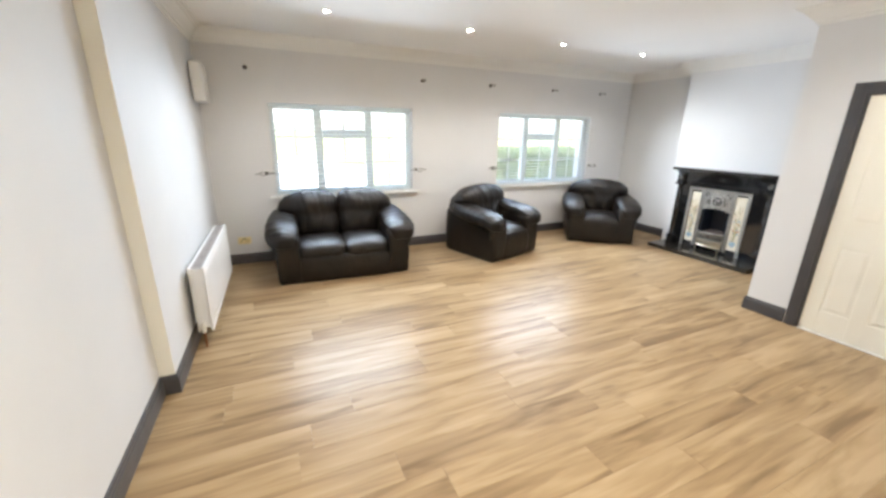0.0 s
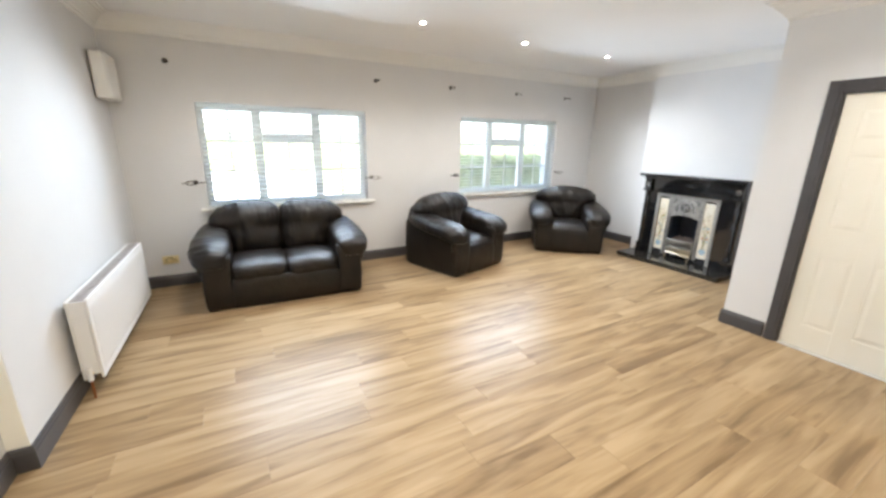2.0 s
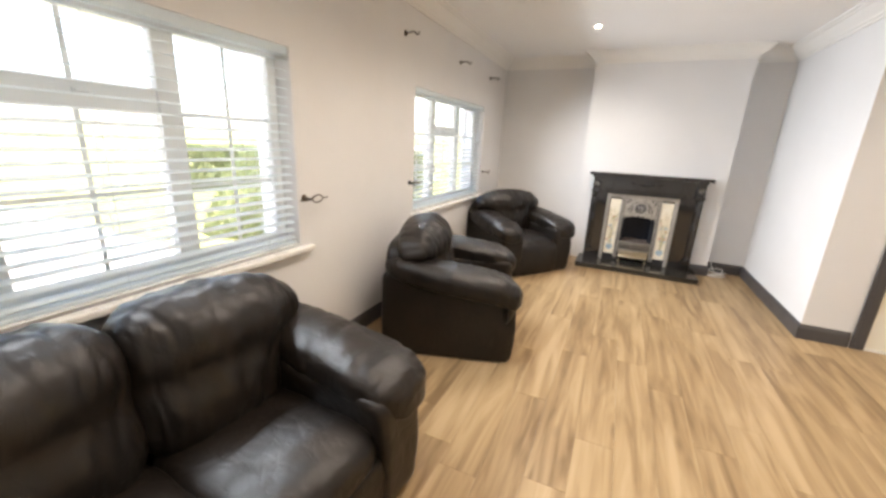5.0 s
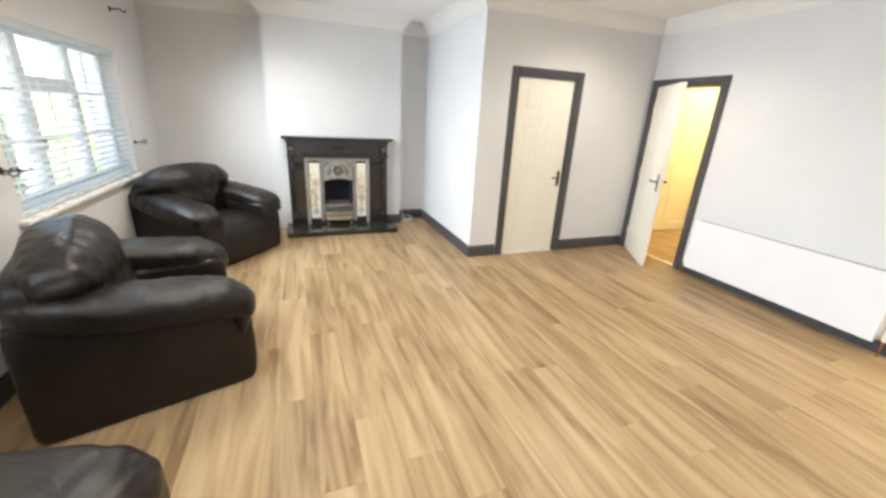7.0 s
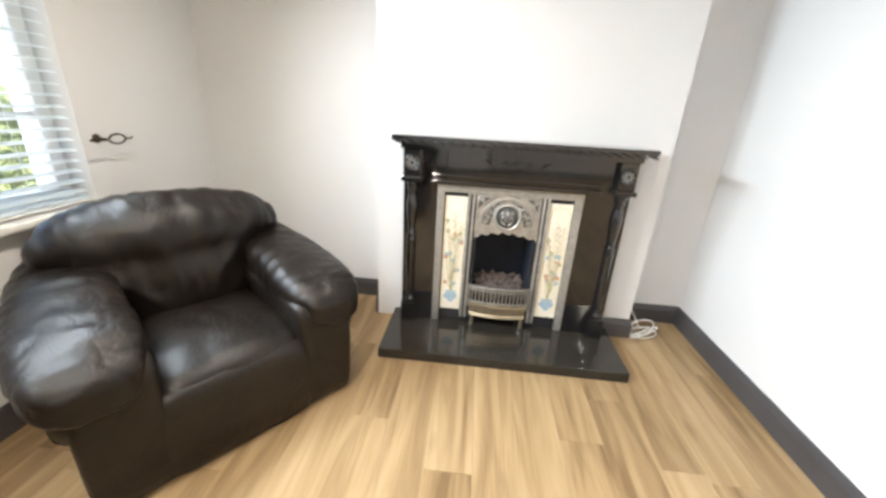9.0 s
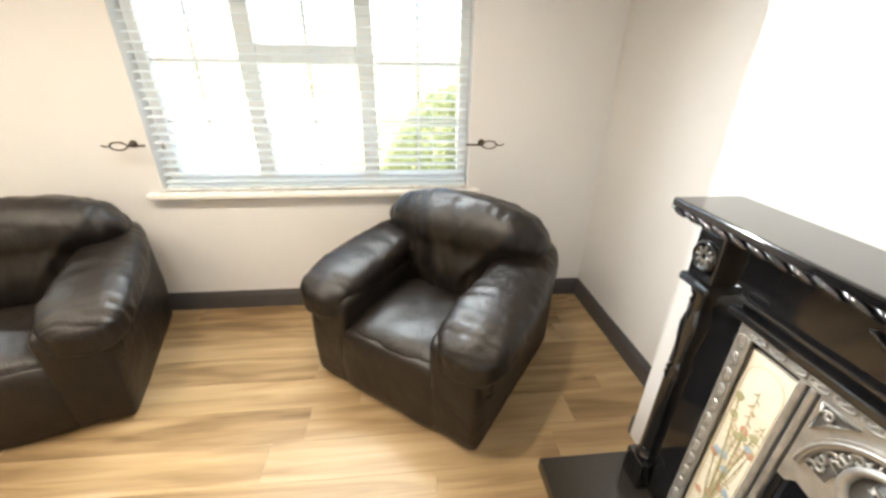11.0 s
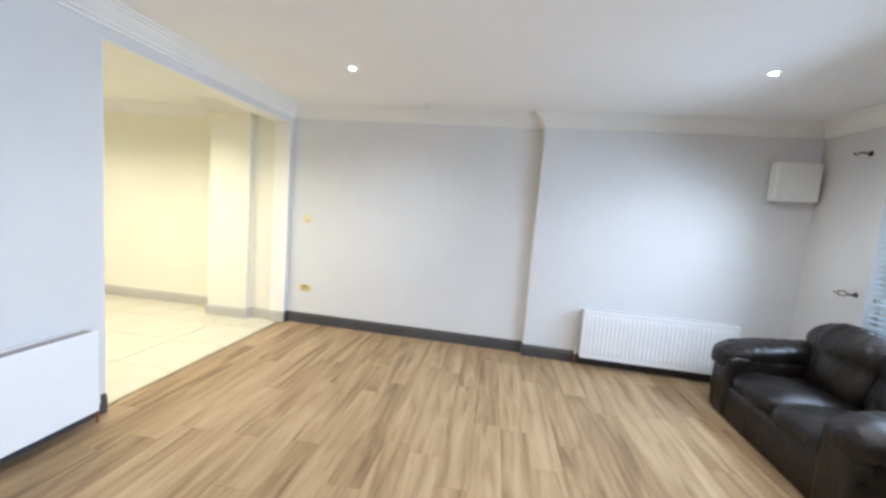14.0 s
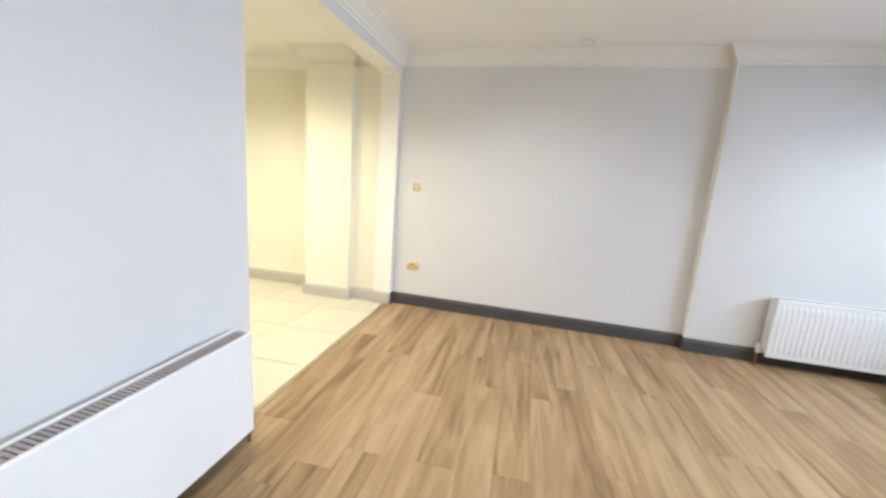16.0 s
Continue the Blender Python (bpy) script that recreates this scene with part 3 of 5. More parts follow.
# ---------- windows ----------
def window(name, x0, x1):
    fy0, fy1 = 0.11, 0.18
    win = tagged(new(name), "white plastic three-light window with glazing bars", "window", kind="structure")
    bm = bmesh.new()
    f = 0.06
    box(bm, x0, x1, fy0, fy1, ZT - f, ZT, 0.006)
    box(bm, x0, x1, fy0, fy1, ZS, ZS + f, 0.006)
    box(bm, x0, x0 + f, fy0, fy1, ZS + f, ZT - f, 0.006)
    box(bm, x1 - f, x1, fy0, fy1, ZS + f, ZT - f, 0.006)
    c = (x0 + x1) / 2
    ma, mb = c - 0.335, c + 0.32
    for m_ in (ma, mb):
        box(bm, m_ - 0.05, m_ + 0.045, fy0 - 0.004, fy1, ZS + f, ZT - f, 0.006)
    zt = 1.60
    box(bm, ma + 0.055, mb - 0.055, fy0 - 0.002, fy1, zt - 0.05, zt + 0.05, 0.006)
    part("window_frame", bm, upvc, win)
    lights = ((x0 + f, ma - 0.055, ZS + f, ZT - f, 1, 2), (ma + 0.055, mb - 0.055, ZS + f, zt - 0.05, 1, 1), (ma + 0.055, mb - 0.055, zt + 0.05, ZT - f, 1, 0), (mb + 0.055, x1 - f, ZS + f, ZT - f, 1, 2))
    for a, b_, lo, hi, nv, nh in lights:
        pane = part("pane", boxed(a, b_, 0.143, 0.149, lo, hi), glass, win)
        pane.visible_shadow = False
        for i in range(nv):
            x = a + (b_ - a) * (i + 1) / (nv + 1)
            part("glazing_bar", boxed(x - 0.009, x + 0.009, 0.136, 0.142, lo, hi), upvc, win)
        for i in range(nh):
            z = lo + (hi - lo) * (i + 1) / (nh + 1)
            part("glazing_bar", boxed(a, b_, 0.1335, 0.1355, z - 0.009, z + 0.009), upvc, win)
    # stays and handles
    for hx, hz, wide in ((c, zt + 0.012, 0.05), (ma + 0.025, 1.22, 0.012)):
        hd = part("window_handle", boxed(hx - wide / 2, hx + wide / 2, fy0 - 0.016, fy0 - 0.006, hz - (0.012 if wide > 0.02 else 0.05), hz + (0.012 if wide > 0.02 else 0.05), 0.003), upvc, win, "small white window handle")
        part("handle_grip", boxed(hx - wide * 0.45, hx + wide * 0.45, fy0 - 0.032, fy0 - 0.0165, hz - (0.006 if wide > 0.02 else 0.045), hz + (0.006 if wide > 0.02 else 0.02), 0.003), upvc, hd)
    part("window_sill", boxed(x0 - 0.075, x1 + 0.075, -0.055, -0.001, ZS - 0.04, ZS - 0.008, 0.008), white_gloss, win, "cream painted window board")
    part("reveal_board", boxed(x0, x1, 0.0, 0.11, ZS - 0.006, ZS + 0.006), white_gloss, win)
    # venetian blind
    bl = thing("venetian_blind", "white venetian blind with open horizontal slats", "blind", group="blinds in the windows")
    part("headrail", boxed(x0 + 0.012, x1 - 0.012, 0.004, 0.064, ZT - 0.045, ZT - 0.002, 0.003), slat_white, bl)
    n = 22
    me = None
    for i in range(n):
        z = ZS + 0.05 + (ZT - 0.07 - ZS - 0.05) * i / (n - 1)
        if me is None:
            bm = bmesh.new()
            k = 5
            top = []
            for s in (0, 1):
                rows = []
                for j in range(k):
                    u = -1 + 2 * j / (k - 1)
                    rows.append([bm.verts.new((x, u * 0.024, 0.003 * (1 - u * u) - s * 0.0012 + u * 0.004)) for x in (x0 + 0.02, x1 - 0.02)])
                top.append(rows)
            for j in range(k - 1):
                bm.faces.new((top[0][j][0], top[0][j][1], top[0][j + 1][1], top[0][j + 1][0]))
                bm.faces.new((top[1][j + 1][0], top[1][j + 1][1], top[1][j][1], top[1][j][0]))
            for j in (0, k - 1):
                bm.faces.new((top[0][j][0], top[1][j][0], top[1][j][1], top[0][j][1]))
            ob = part("slat", bm, slat_white, bl)
            me = ob.data
        else:
            ob = new("slat", me)
            ob.parent = bl
        ob.location = (0, 0.034, z)
    part("bottom_rail", boxed(x0 + 0.02, x1 - 0.02, 0.012, 0.056, ZS + 0.010, ZS + 0.026, 0.003), slat_white, bl)
    for fx in (0.12, 0.5, 0.88):
        x = x0 + (x1 - x0) * fx
        for yy in (0.009, 0.059):
            part("ladder_cord", tubed((x, yy, ZS + 0.02), (x, yy, ZT - 0.03), 0.0011, seg=6), slat_white, bl)
    part("tilt_cord", tubed((x0 + 0.075, 0.002, ZS + 0.28), (x0 + 0.075, 0.002, ZT - 0.03), 0.0012, seg=6), slat_white, bl)
    bm = bmesh.new()
    lathe(bm, [(0.003, 0.03), (0.008, 0.015), (0.010, 0.0), (0.007, -0.006)], (x0 + 0.075, 0.0, ZS + 0.255), "Z", 12)
    part("cord_tassel", bm, grille_grey, bl, "grey cord tassel", smooth=True)
    return win


window("window_1", *WIN[0])
window("window_2", *WIN[1])


# ---------- sofas ----------
def cushion(size, p=5, cuts=12, wrinkle=0.006, freq=7.0, seed=0, shape=None, grain=(1, 1, 1)):
    """A padded block: a cube pushed to a rounded form, then shaped and creased."""
    bm = bmesh.new()
    bmesh.ops.create_cube(bm, size=2)
    bmesh.ops.subdivide_edges(bm, edges=bm.edges[:], cuts=cuts, use_grid_fill=True)
    for v in bm.verts:
        c = v.co
        big = max(abs(c.x), abs(c.y), abs(c.z))
        nrm = (abs(c.x) ** p + abs(c.y) ** p + abs(c.z) ** p) ** (1 / p)
        v.co = c * (big / nrm)
    for v in bm.verts:
        u = v.co.copy()
        q = Vector((u.x * size[0] / 2, u.y * size[1] / 2, u.z * size[2] / 2))
        if shape:
            q = shape(u, q)
        v.co = q
    bm.normal_update()
    moved = []
    for v in bm.verts:
        q = Vector((v.co.x * grain[0], v.co.y * grain[1], v.co.z * grain[2])) * freq + Vector((seed * 3.1, seed * 1.7, seed * 0.9))
        d = 1.5 * abs(noise.noise(q)) ** 0.6 - 0.7 + 0.6 * abs(noise.noise(q * 2.1 + Vector((5, 3, 1)))) ** 0.7 + 0.25 * noise.noise(q * 4.5)
        moved.append(v.co + v.normal * d * wrinkle)
    for v, q in zip(bm.verts, moved):
        v.co = q
    return bm


def shift(bm, m):
    bmesh.ops.transform(bm, matrix=m, verts=bm.verts)
    return bm


def padded_seat(name, label, category, width, seats, m, seed, group):
    """A leather seat; front is -y. width is taken over the rolled arms."""
    s = thing(name, label, category, m, group)
    D, h, arm = 0.91, 0.455, 0.25
    base_w = width - 0.15
    inner = base_w - 2 * (arm - 0.05)

    def skirt_shape(u, q):
        q.y *= 1 - 0.025 * max(0, -u.z)
        q.y -= 0.015 * (1 - u.z * u.z) if u.y < 0 else 0
        return q
    front_h = 0.30 if seats > 1 else 0.385
    part("front_panel", shift(cushion((inner + 0.05, 0.18, front_h), 12 if seats > 1 else 7, 14, 0.004, 5, seed, skirt_shape), pose(0, -h + (0.095 if seats > 1 else 0.075), front_h / 2)), leather, s, smooth=True)
    part("base", shift(cushion((inner + 0.04, D - 0.16, 0.24), 10, 6, 0.0, 5, seed), pose(0, 0.05, 0.125)), leather, s, smooth=True)
    w = inner / seats
    for i in range(seats):
        x = -inner / 2 + w * (i + 0.5)

        def seat_shape(u, q):
            if u.z > 0:
                q.z += 0.03 * (1 - u.x * u.x) * (1 - 0.5 * u.y * u.y) - 0.04 * max(0, -u.y - 0.5)
            q.y -= 0.03 * (1 - u.z * u.z) * (u.y < -0.3)
            return q
        part("seat_cushion", shift(cushion((w + 0.02, 0.64, 0.185), 5.5, 26, 0.008, 4, seed + i, seat_shape), pose(x, -h + 0.345, 0.338)), leather, s, smooth=True)

        def back_shape(u, q):
            side = (1 if x > 0 else -1) if seats > 1 else 0
            edge = u.x * u.x if side == 0 else (max(0, u.x * side)) ** 2
            q.y += (-0.085 if u.y < 0 else 0.015) * (1 - u.x * u.x) * (1 - 0.6 * u.z * u.z)
            q.z -= 0.06 * max(0, u.z) * edge
            if u.z > -0.35:
                q.x += (0.165 * u.x if side == 0 else 0.15 * side * max(0, u.x * side)) * math.sin(min(1, (u.z + 0.35) / 0.85) * math.pi / 2)
            if u.z > 0.1 and u.y < 0:
                q.y -= 0.018 * math.sin(min(1, (u.z - 0.1) / 0.75) * math.pi)
            if u.y < 0:
                q.y += 0.014 * math.exp(-((u.z + 0.02) / 0.2) ** 2)
                # folds fanning out from the foot of the cushion
                fan = math.atan2(u.x, u.z + 1.25)
                q.y -= (0.026 if seats == 1 else 0.012) * (1 - abs(math.sin(fan * 6.5 + seed))) ** 2 * max(0, 1 - u.x * u.x) * max(0, 1 - (u.z - 0.25) ** 2)
            return q
        part("back_cushion", shift(cushion((w + 0.05 if seats > 1 else w + 0.10, 0.25, 0.60), 3.6, 44, 0.011, 6.5, seed + 5 + i, back_shape, (1.9, 0.6, 0.45)),
                                   pose(x * 1.02, h - 0.215, 0.635, -13)), leather, s, smooth=True)
    part("back_panel", shift(cushion((base_w - 0.03, 0.15, 0.80), 6, 12, 0.004, 5, seed + 9), pose(0, h - 0.085, 0.405, -3)), leather, s, smooth=True)
    for sx in (-1, 1):
        cx = sx * (base_w / 2 - arm / 2 + 0.01)

        def side_shape(u, q):
            q.x += sx * 0.012 * (1 - u.z * u.z)
            if u.z > 0:
                q.z += 0.085 * max(0, u.y) * u.z
            q.y -= 0.012 * (1 - u.z * u.z) * (u.y < 0)
            return q
        part("side_panel", shift(cushion((arm, D + 0.02, 0.54), 15, 14, 0.005, 5, seed + 11 + sx, side_shape), pose(cx, 0, 0.272)), leather, s, smooth=True)

        def pad_shape(u, q):
            q.z += 0.058 * u.y + 0.014 * (1 - u.x * u.x) * (u.z > 0)
            q.x *= 1.0 - 0.13 * u.y
            q.x += sx * 0.052 * (1 - 0.6 * max(0, u.y))
            if u.y < -0.5:
                q.z -= ((-u.y - 0.5) / 0.5) ** 2 * (0.035 if u.z > 0 else 0.035)
                # puckered lip that hangs over the arm front
                lip = (-u.y - 0.5) / 0.5
                q.z += 0.004 * math.sin(u.x * 9 + seed) * lip - (0.022 * lip if u.z < 0 else 0)
                q.x *= 1 + 0.05 * lip
                q.y -= 0.0025 * math.sin(u.x * 7 + seed * 2) * lip
            return q
        part("arm_pad", shift(cushion((arm + 0.085, D + 0.05, 0.180), 3.2, 40, 0.009, 8.0, seed + 21 + sx, pad_shape, (0.5, 1.9, 0.5)), pose(cx, -0.026, 0.580)), leather, s, smooth=True)

        def roll_shape(u, q):
            q.y += 0.02 * (u.x * u.x + u.z * u.z) * (u.y < 0)
            return q
        part("arm_front", shift(cushion((arm - 0.005, 0.10, 0.21), 2.6, 12, 0.004, 6, seed + 31 + sx, roll_shape), pose(cx + sx * 0.045, -h + 0.03, 0.405)), leather, s, smooth=True)
    return s


padded_seat("two_seat_sofa", "worn dark brown leather two-seat sofa under a window", "sofa", 1.59, 2, pose(1.350, -0.575, 0, 0, 0, -3.2), 1, "leather suite")
padded_seat("armchair", "worn dark brown leather armchair turned between the windows", "armchair", 1.07, 1, pose(3.484, -0.636, 0, 0, 0, 17.5), 4, "leather suite")
padded_seat("armchair", "worn dark brown leather armchair in the corner beside the fireplace", "armchair", 1.10, 1, pose(5.552, -0.624, 0, 0, 0, -38), 7, "leather suite")

# ---------- fireplace ----------
fp = thing("fireplace", "black polished fireplace surround with a cast iron tiled insert", "fireplace")
FY = -2.05                                            # middle of the fireplace


hearth = part("hearth", boxed(5.915, BX - 0.002, -2.745, -1.355, 0.001, 0.06, 0.004), granite, fp, "polished black granite hearth slab")
shelf = part("mantel_shelf", boxed(6.176, BX - 0.002, -2.736, -1.365, 1.183, 1.21, 0.006), black_gloss, fp)
bm = bmesh.new()
moulding(bm, [(0.0, 1.135), (0.012, 1.14), (0.018, 1.15), (0.03, 1.156), (0.05, 1.17), (0.055, 1.1825), (0.0, 1.1825)], [(BX - 0.004, -1.405), (6.245, -1.405), (6.245, -2.695), (BX - 0.004, -2.695)][::-1])
part("bed_mould", bm, black_gloss, fp)
# leaf-cut edge under the shelf
gad = None
for k in range(25):
    y = -1.395 - k * (2.706 - 1.395) / 24
    if gad is None:
        bm = bmesh.new()
        bmesh.ops.create_uvsphere(bm, u_segments=8, v_segments=6, radius=1)
        for v in bm.verts:
            v.co = Vector((v.co.x * 0.015, v.co.y * 0.030 + v.co.z * 0.016, v.co.z * 0.013 + 0.004 * v.co.y))
        ob = part("leaf_drop", bm, black_gloss, shelf, smooth=True)
        gad = ob.data
    else:
        ob = new("leaf_drop", gad)
        ob.parent = shelf
    ob.location = (6.184, y, 1.178)
part("frieze", boxed(6.285, BX - 0.002, -2.439, -1.661, 0.945, 1.15, 0.002), black_gloss, fp)
bm = bmesh.new()
box(bm, 6.262, 6.284, -2.52, -1.58, 0.945, 0.972, 0.006)
box(bm, 6.268, 6.284, -2.52, -1.58, 0.990, 1.004, 0.004)
part("frieze_moulding", bm, black_gloss, fp)


def ornament(points, r):
    bm = bmesh.new()
    swept(bm, points, r, 7)
    return bm


# carved spray in the middle of the frieze, a sprig on each side of it
def leaf_blade(y, z, turn, size):
    """One carved leaf lying on the frieze, its tip turned by that many degrees."""
    bm = bmesh.new()
    bmesh.ops.create_uvsphere(bm, u_segments=8, v_segments=6, radius=1)
    for v in bm.verts:
        v.co = Vector((v.co.x * 0.008, v.co.y * size * 0.30 * (1 - 0.45 * v.co.z) + 0.12 * size * v.co.z * v.co.z, v.co.z * size))
    return shift(bm, pose(6.281, FY + y, z, turn))


for k in range(7):
    part("spray_leaf", leaf_blade((k - 3) * 0.013, 1.078 - 0.003 * abs(k - 3), -(k - 3) * 16, 0.026), black_gloss, fp, smooth=True)
for sgn in (-1, 1):
    for dy, dz, turn, size in ((0.064, 1.092, 70, 0.017), (0.082, 1.082, 110, 0.014), (0.142, 1.080, 30, 0.020), (0.160, 1.086, 55, 0.020), (0.176, 1.094, 75, 0.015)):
        part("sprig_leaf", leaf_blade(sgn * dy, dz, -sgn * turn, size), black_gloss, fp, smooth=True)
    part("scroll", ornament([(6.281, FY + sgn * (0.070 + 0.012 * math.cos(a)), 1.072 + 0.009 * math.sin(a)) for a in [k * 0.6 for k in range(9)]], 0.004), black_gloss, fp, smooth=True)


def fire_leg(sgn):
    """One upright of the surround; sgn +1 stands nearer the windows."""
    def yy(a):
        return FY + sgn * a
    lo, hi = sorted((yy(0.389), yy(0.635)))
    leg = part("leg", boxed(6.295, BX - 0.003, lo, hi, 0.061, 1.15, 0.003), black_gloss, fp)
    a, b_ = sorted((yy(0.535), yy(0.632)))
    part("plinth_block", boxed(6.245, 6.294, a, b_, 0.061, 0.19, 0.005), black_gloss, leg)
    part("corner_block", boxed(6.250, 6.294, a, b_, 0.985, 1.134, 0.004), black_gloss, leg)
    c, d = sorted((yy(0.522), yy(0.644)))
    part("capital", boxed(6.236, 6.294, c, d, 0.955, 0.984, 0.008), black_gloss, leg)
    bm = bmesh.new()
    prof_ = [(0.030, 0.0), (0.034, 0.01), (0.030, 0.02), (0.024, 0.03), (0.026, 0.06), (0.026, 0.40), (0.030, 0.42), (0.022, 0.43), (0.030, 0.445), (0.019, 0.46), (0.021, 0.50), (0.030, 0.58), (0.033, 0.625), (0.024, 0.68), (0.018, 0.70), (0.030, 0.715), (0.022, 0.73), (0.033, 0.745), (0.034, 0.764)]
    lathe(bm, prof_, (6.283, yy(0.583), 0.19), "Z", 16)
    part("column", bm, black_gloss, leg, smooth=True)
    # rosette
    bm = bmesh.new()
    lathe(bm, [(0.046, 0.0), (0.046, -0.006), (0.040, -0.010), (0.036, -0.005), (0.0, -0.005)], (6.250, yy(0.583), 1.06), "X", 24)
    part("rosette_ring", bm, black_gloss, leg, "carved rosette with silvery petals", smooth=True)
    for k in range(8):
        ang = k * math.pi / 4
        bm = bmesh.new()
        bmesh.ops.create_uvsphere(bm, u_segments=8, v_segments=5, radius=1, matrix=Matrix.Translation((6.246, yy(0.583) + 0.02 * math.sin(ang), 1.06 + 0.02 * math.cos(ang))) @ Matrix.Rotation(-ang, 4, "X") @ Matrix.Diagonal((0.006, 0.006, 0.013, 1)))
        part("petal", bm, aged_silver, leg, smooth=True)
    for k in range(4):
        part("reed", boxed(6.242, 6.2455, yy(0.583) - 0.018 + k * 0.010, yy(0.583) - 0.013 + k * 0.010, 0.085, 0.165, 0.001), black_gloss, leg)


fire_leg(1)
fire_leg(-1)

# cast iron insert
I0, I1, IZ0, IZ1, IX = -1.661 + 0.047, -2.439, 0.061, 0.944, 6.287
bm = bmesh.new()
box(bm, 6.315, BX - 0.004, FIRE_N, I0, IZ0, IZ1)
box(bm, 6.315, BX - 0.004, I1, FIRE_S, IZ0, IZ1)
box(bm, 6.315, BX - 0.004, FIRE_S, FIRE_N, FIRE_TOP, IZ1)
insert = part("cast_iron_insert", bm, soot, fp, "black back plate")
bw = 0.042
cuts = [(I1, I0, IZ1 - bw, IZ1), (I0 - bw, I0, IZ0, IZ1 - bw), (I1, I1 + bw, IZ0, IZ1 - bw)]
bm = bmesh.new()
for a, b_, lo, hi in cuts:
    box(bm, IX, 6.314, a, b_, lo, hi, 0.003)
border = part("border", bm, cast_iron, insert, "bright cast iron border with relief")
bead = None


def relief(y, z, turn):
    global bead
    if bead is None:
        bm = bmesh.new()
        swept(bm, [(-0.001, 0.022 * math.cos(a), 0.012 * math.sin(a)) for a in [q * 2 * math.pi / 14 for q in range(15)]], 0.0035, 6)
        swept(bm, [(-0.001, -0.012 + 0.004 * q, 0.005 * math.sin(q * 1.05)) for q in range(7)], 0.003, 5)
        ob = mesh_object("relief_oval", bm, cast_iron, True)
        bead = ob.data
    else:
        ob = new("relief_oval", bead)
    ob.parent = border if ob.parent is None else ob.parent
    ob.matrix_basis = pose(IX, y, z, turn)


n_top = 14
for k in range(n_top):
    relief(I0 - bw * 1.5 - k * (I0 - I1 - bw * 3) / (n_top - 1), IZ1 - bw / 2, 0)
for k in range(14):
    z = IZ0 + 0.04 + k * (IZ1 - bw - IZ0 - 0.06) / 13
    relief(I0 - bw / 2, z, 90)
    relief(I1 + bw / 2, z, 90)


# glazed tile slips with painted flowers
def tile_slip(y0, y1):
    yc = (y0 + y1) / 2
    for k in range(5):
        z = 0.142 + k * 0.147
        t = part("tile", boxed(6.302, 6.3145, y0 + 0.002, y1 - 0.002, z, z + 0.1466, 0.0008), fire_tile, insert)
    bm = bmesh.new()
    lathe(bm, [(0.0, -0.045), (0.022, -0.043), (0.012, -0.034), (0.036, -0.02), (0.046, 0.0), (0.030, 0.022), (0.038, 0.034)], (0, 0, 0), "Z", 16)
    for v in bm.verts:
        v.co = Vector((6.3015 + v.co.x * 0.03, yc + v.co.y, 0.235 + v.co.z))
    part("painted_vase", bm, paint_blue, insert, smooth=True)
    r = random.Random(int(yc * 100))
    for k in range(17):
        top = Vector((6.3012, yc + r.uniform(-0.045, 0.045), r.uniform(0.32, 0.74)))
        part("painted_stem", ornament([(6.3012, yc + r.uniform(-0.008, 0.008), 0.265), (6.3012, (yc + top.y) / 2 + r.uniform(-0.012, 0.012), (0.265 + top.z) / 2), top], 0.0012), paint_green, insert)
        bm = bmesh.new()
        for q in range(5):
            a = q * 1.257 + k
            bmesh.ops.create_uvsphere(bm, u_segments=6, v_segments=4, radius=1, matrix=Matrix.Translation(top + Vector((0, 0.007 * math.cos(a), 0.007 * math.sin(a)))) @ Matrix.Diagonal((0.0008, 0.0080, 0.0080, 1)))
        part("painted_flower", bm, (paint_red, paint_blue, paint_green)[k % 3], insert)
    # pale trailing sprays and an arched border line
    for k in range(9):
        top = Vector((6.3012, yc + r.uniform(-0.048, 0.048), r.uniform(0.60, 0.83)))
        mid = Vector((6.3012, (yc + top.y) / 2 + r.uniform(-0.025, 0.025), (0.30 + top.z) / 2))
        part("painted_spray", ornament([(6.3012, yc, 0.30), mid, top], 0.0008), paint_ochre, insert)
        bm = bmesh.new()
        for q in range(9):
            f = 0.3 + 0.08 * q
            c = mid.lerp(top, f) if q > 2 else mid.lerp(Vector((6.3012, yc, 0.30)), 0.3 * q)
            bmesh.ops.create_uvsphere(bm, u_segments=6, v_segments=4, radius=1, matrix=Matrix.Translation(c + Vector((0, 0.006 * (-1) ** q, 0))) @ pose(0, 0, 0, 55 * (-1) ** q) @ Matrix.Diagonal((0.0007, 0.0026, 0.0085, 1)))
        part("painted_leaves", bm, (paint_ochre, paint_green, paint_red)[k % 3], insert)
    hw = (y1 - y0) / 2 - 0.010
    arch = [(6.3012, yc - hw, 0.16)] + [(6.3012, yc - hw * math.cos(q * math.pi / 12), 0.80 + 0.055 * math.sin(q * math.pi / 12)) for q in range(13)] + [(6.3012, yc + hw, 0.16)]
    part("painted_border", ornament(arch, 0.0009), paint_ochre, insert)


tile_slip(-1.792, -1.660)
tile_slip(-2.395, -2.262)
# reeded frames beside the tiles
for y in (-1.800, -1.826, -2.228, -2.254):
    part("reeded_strip", boxed(6.290, 6.3145, y - 0.009, y + 0.009, IZ0 + 0.03, IZ1 - bw, 0.006), cast_iron, insert)
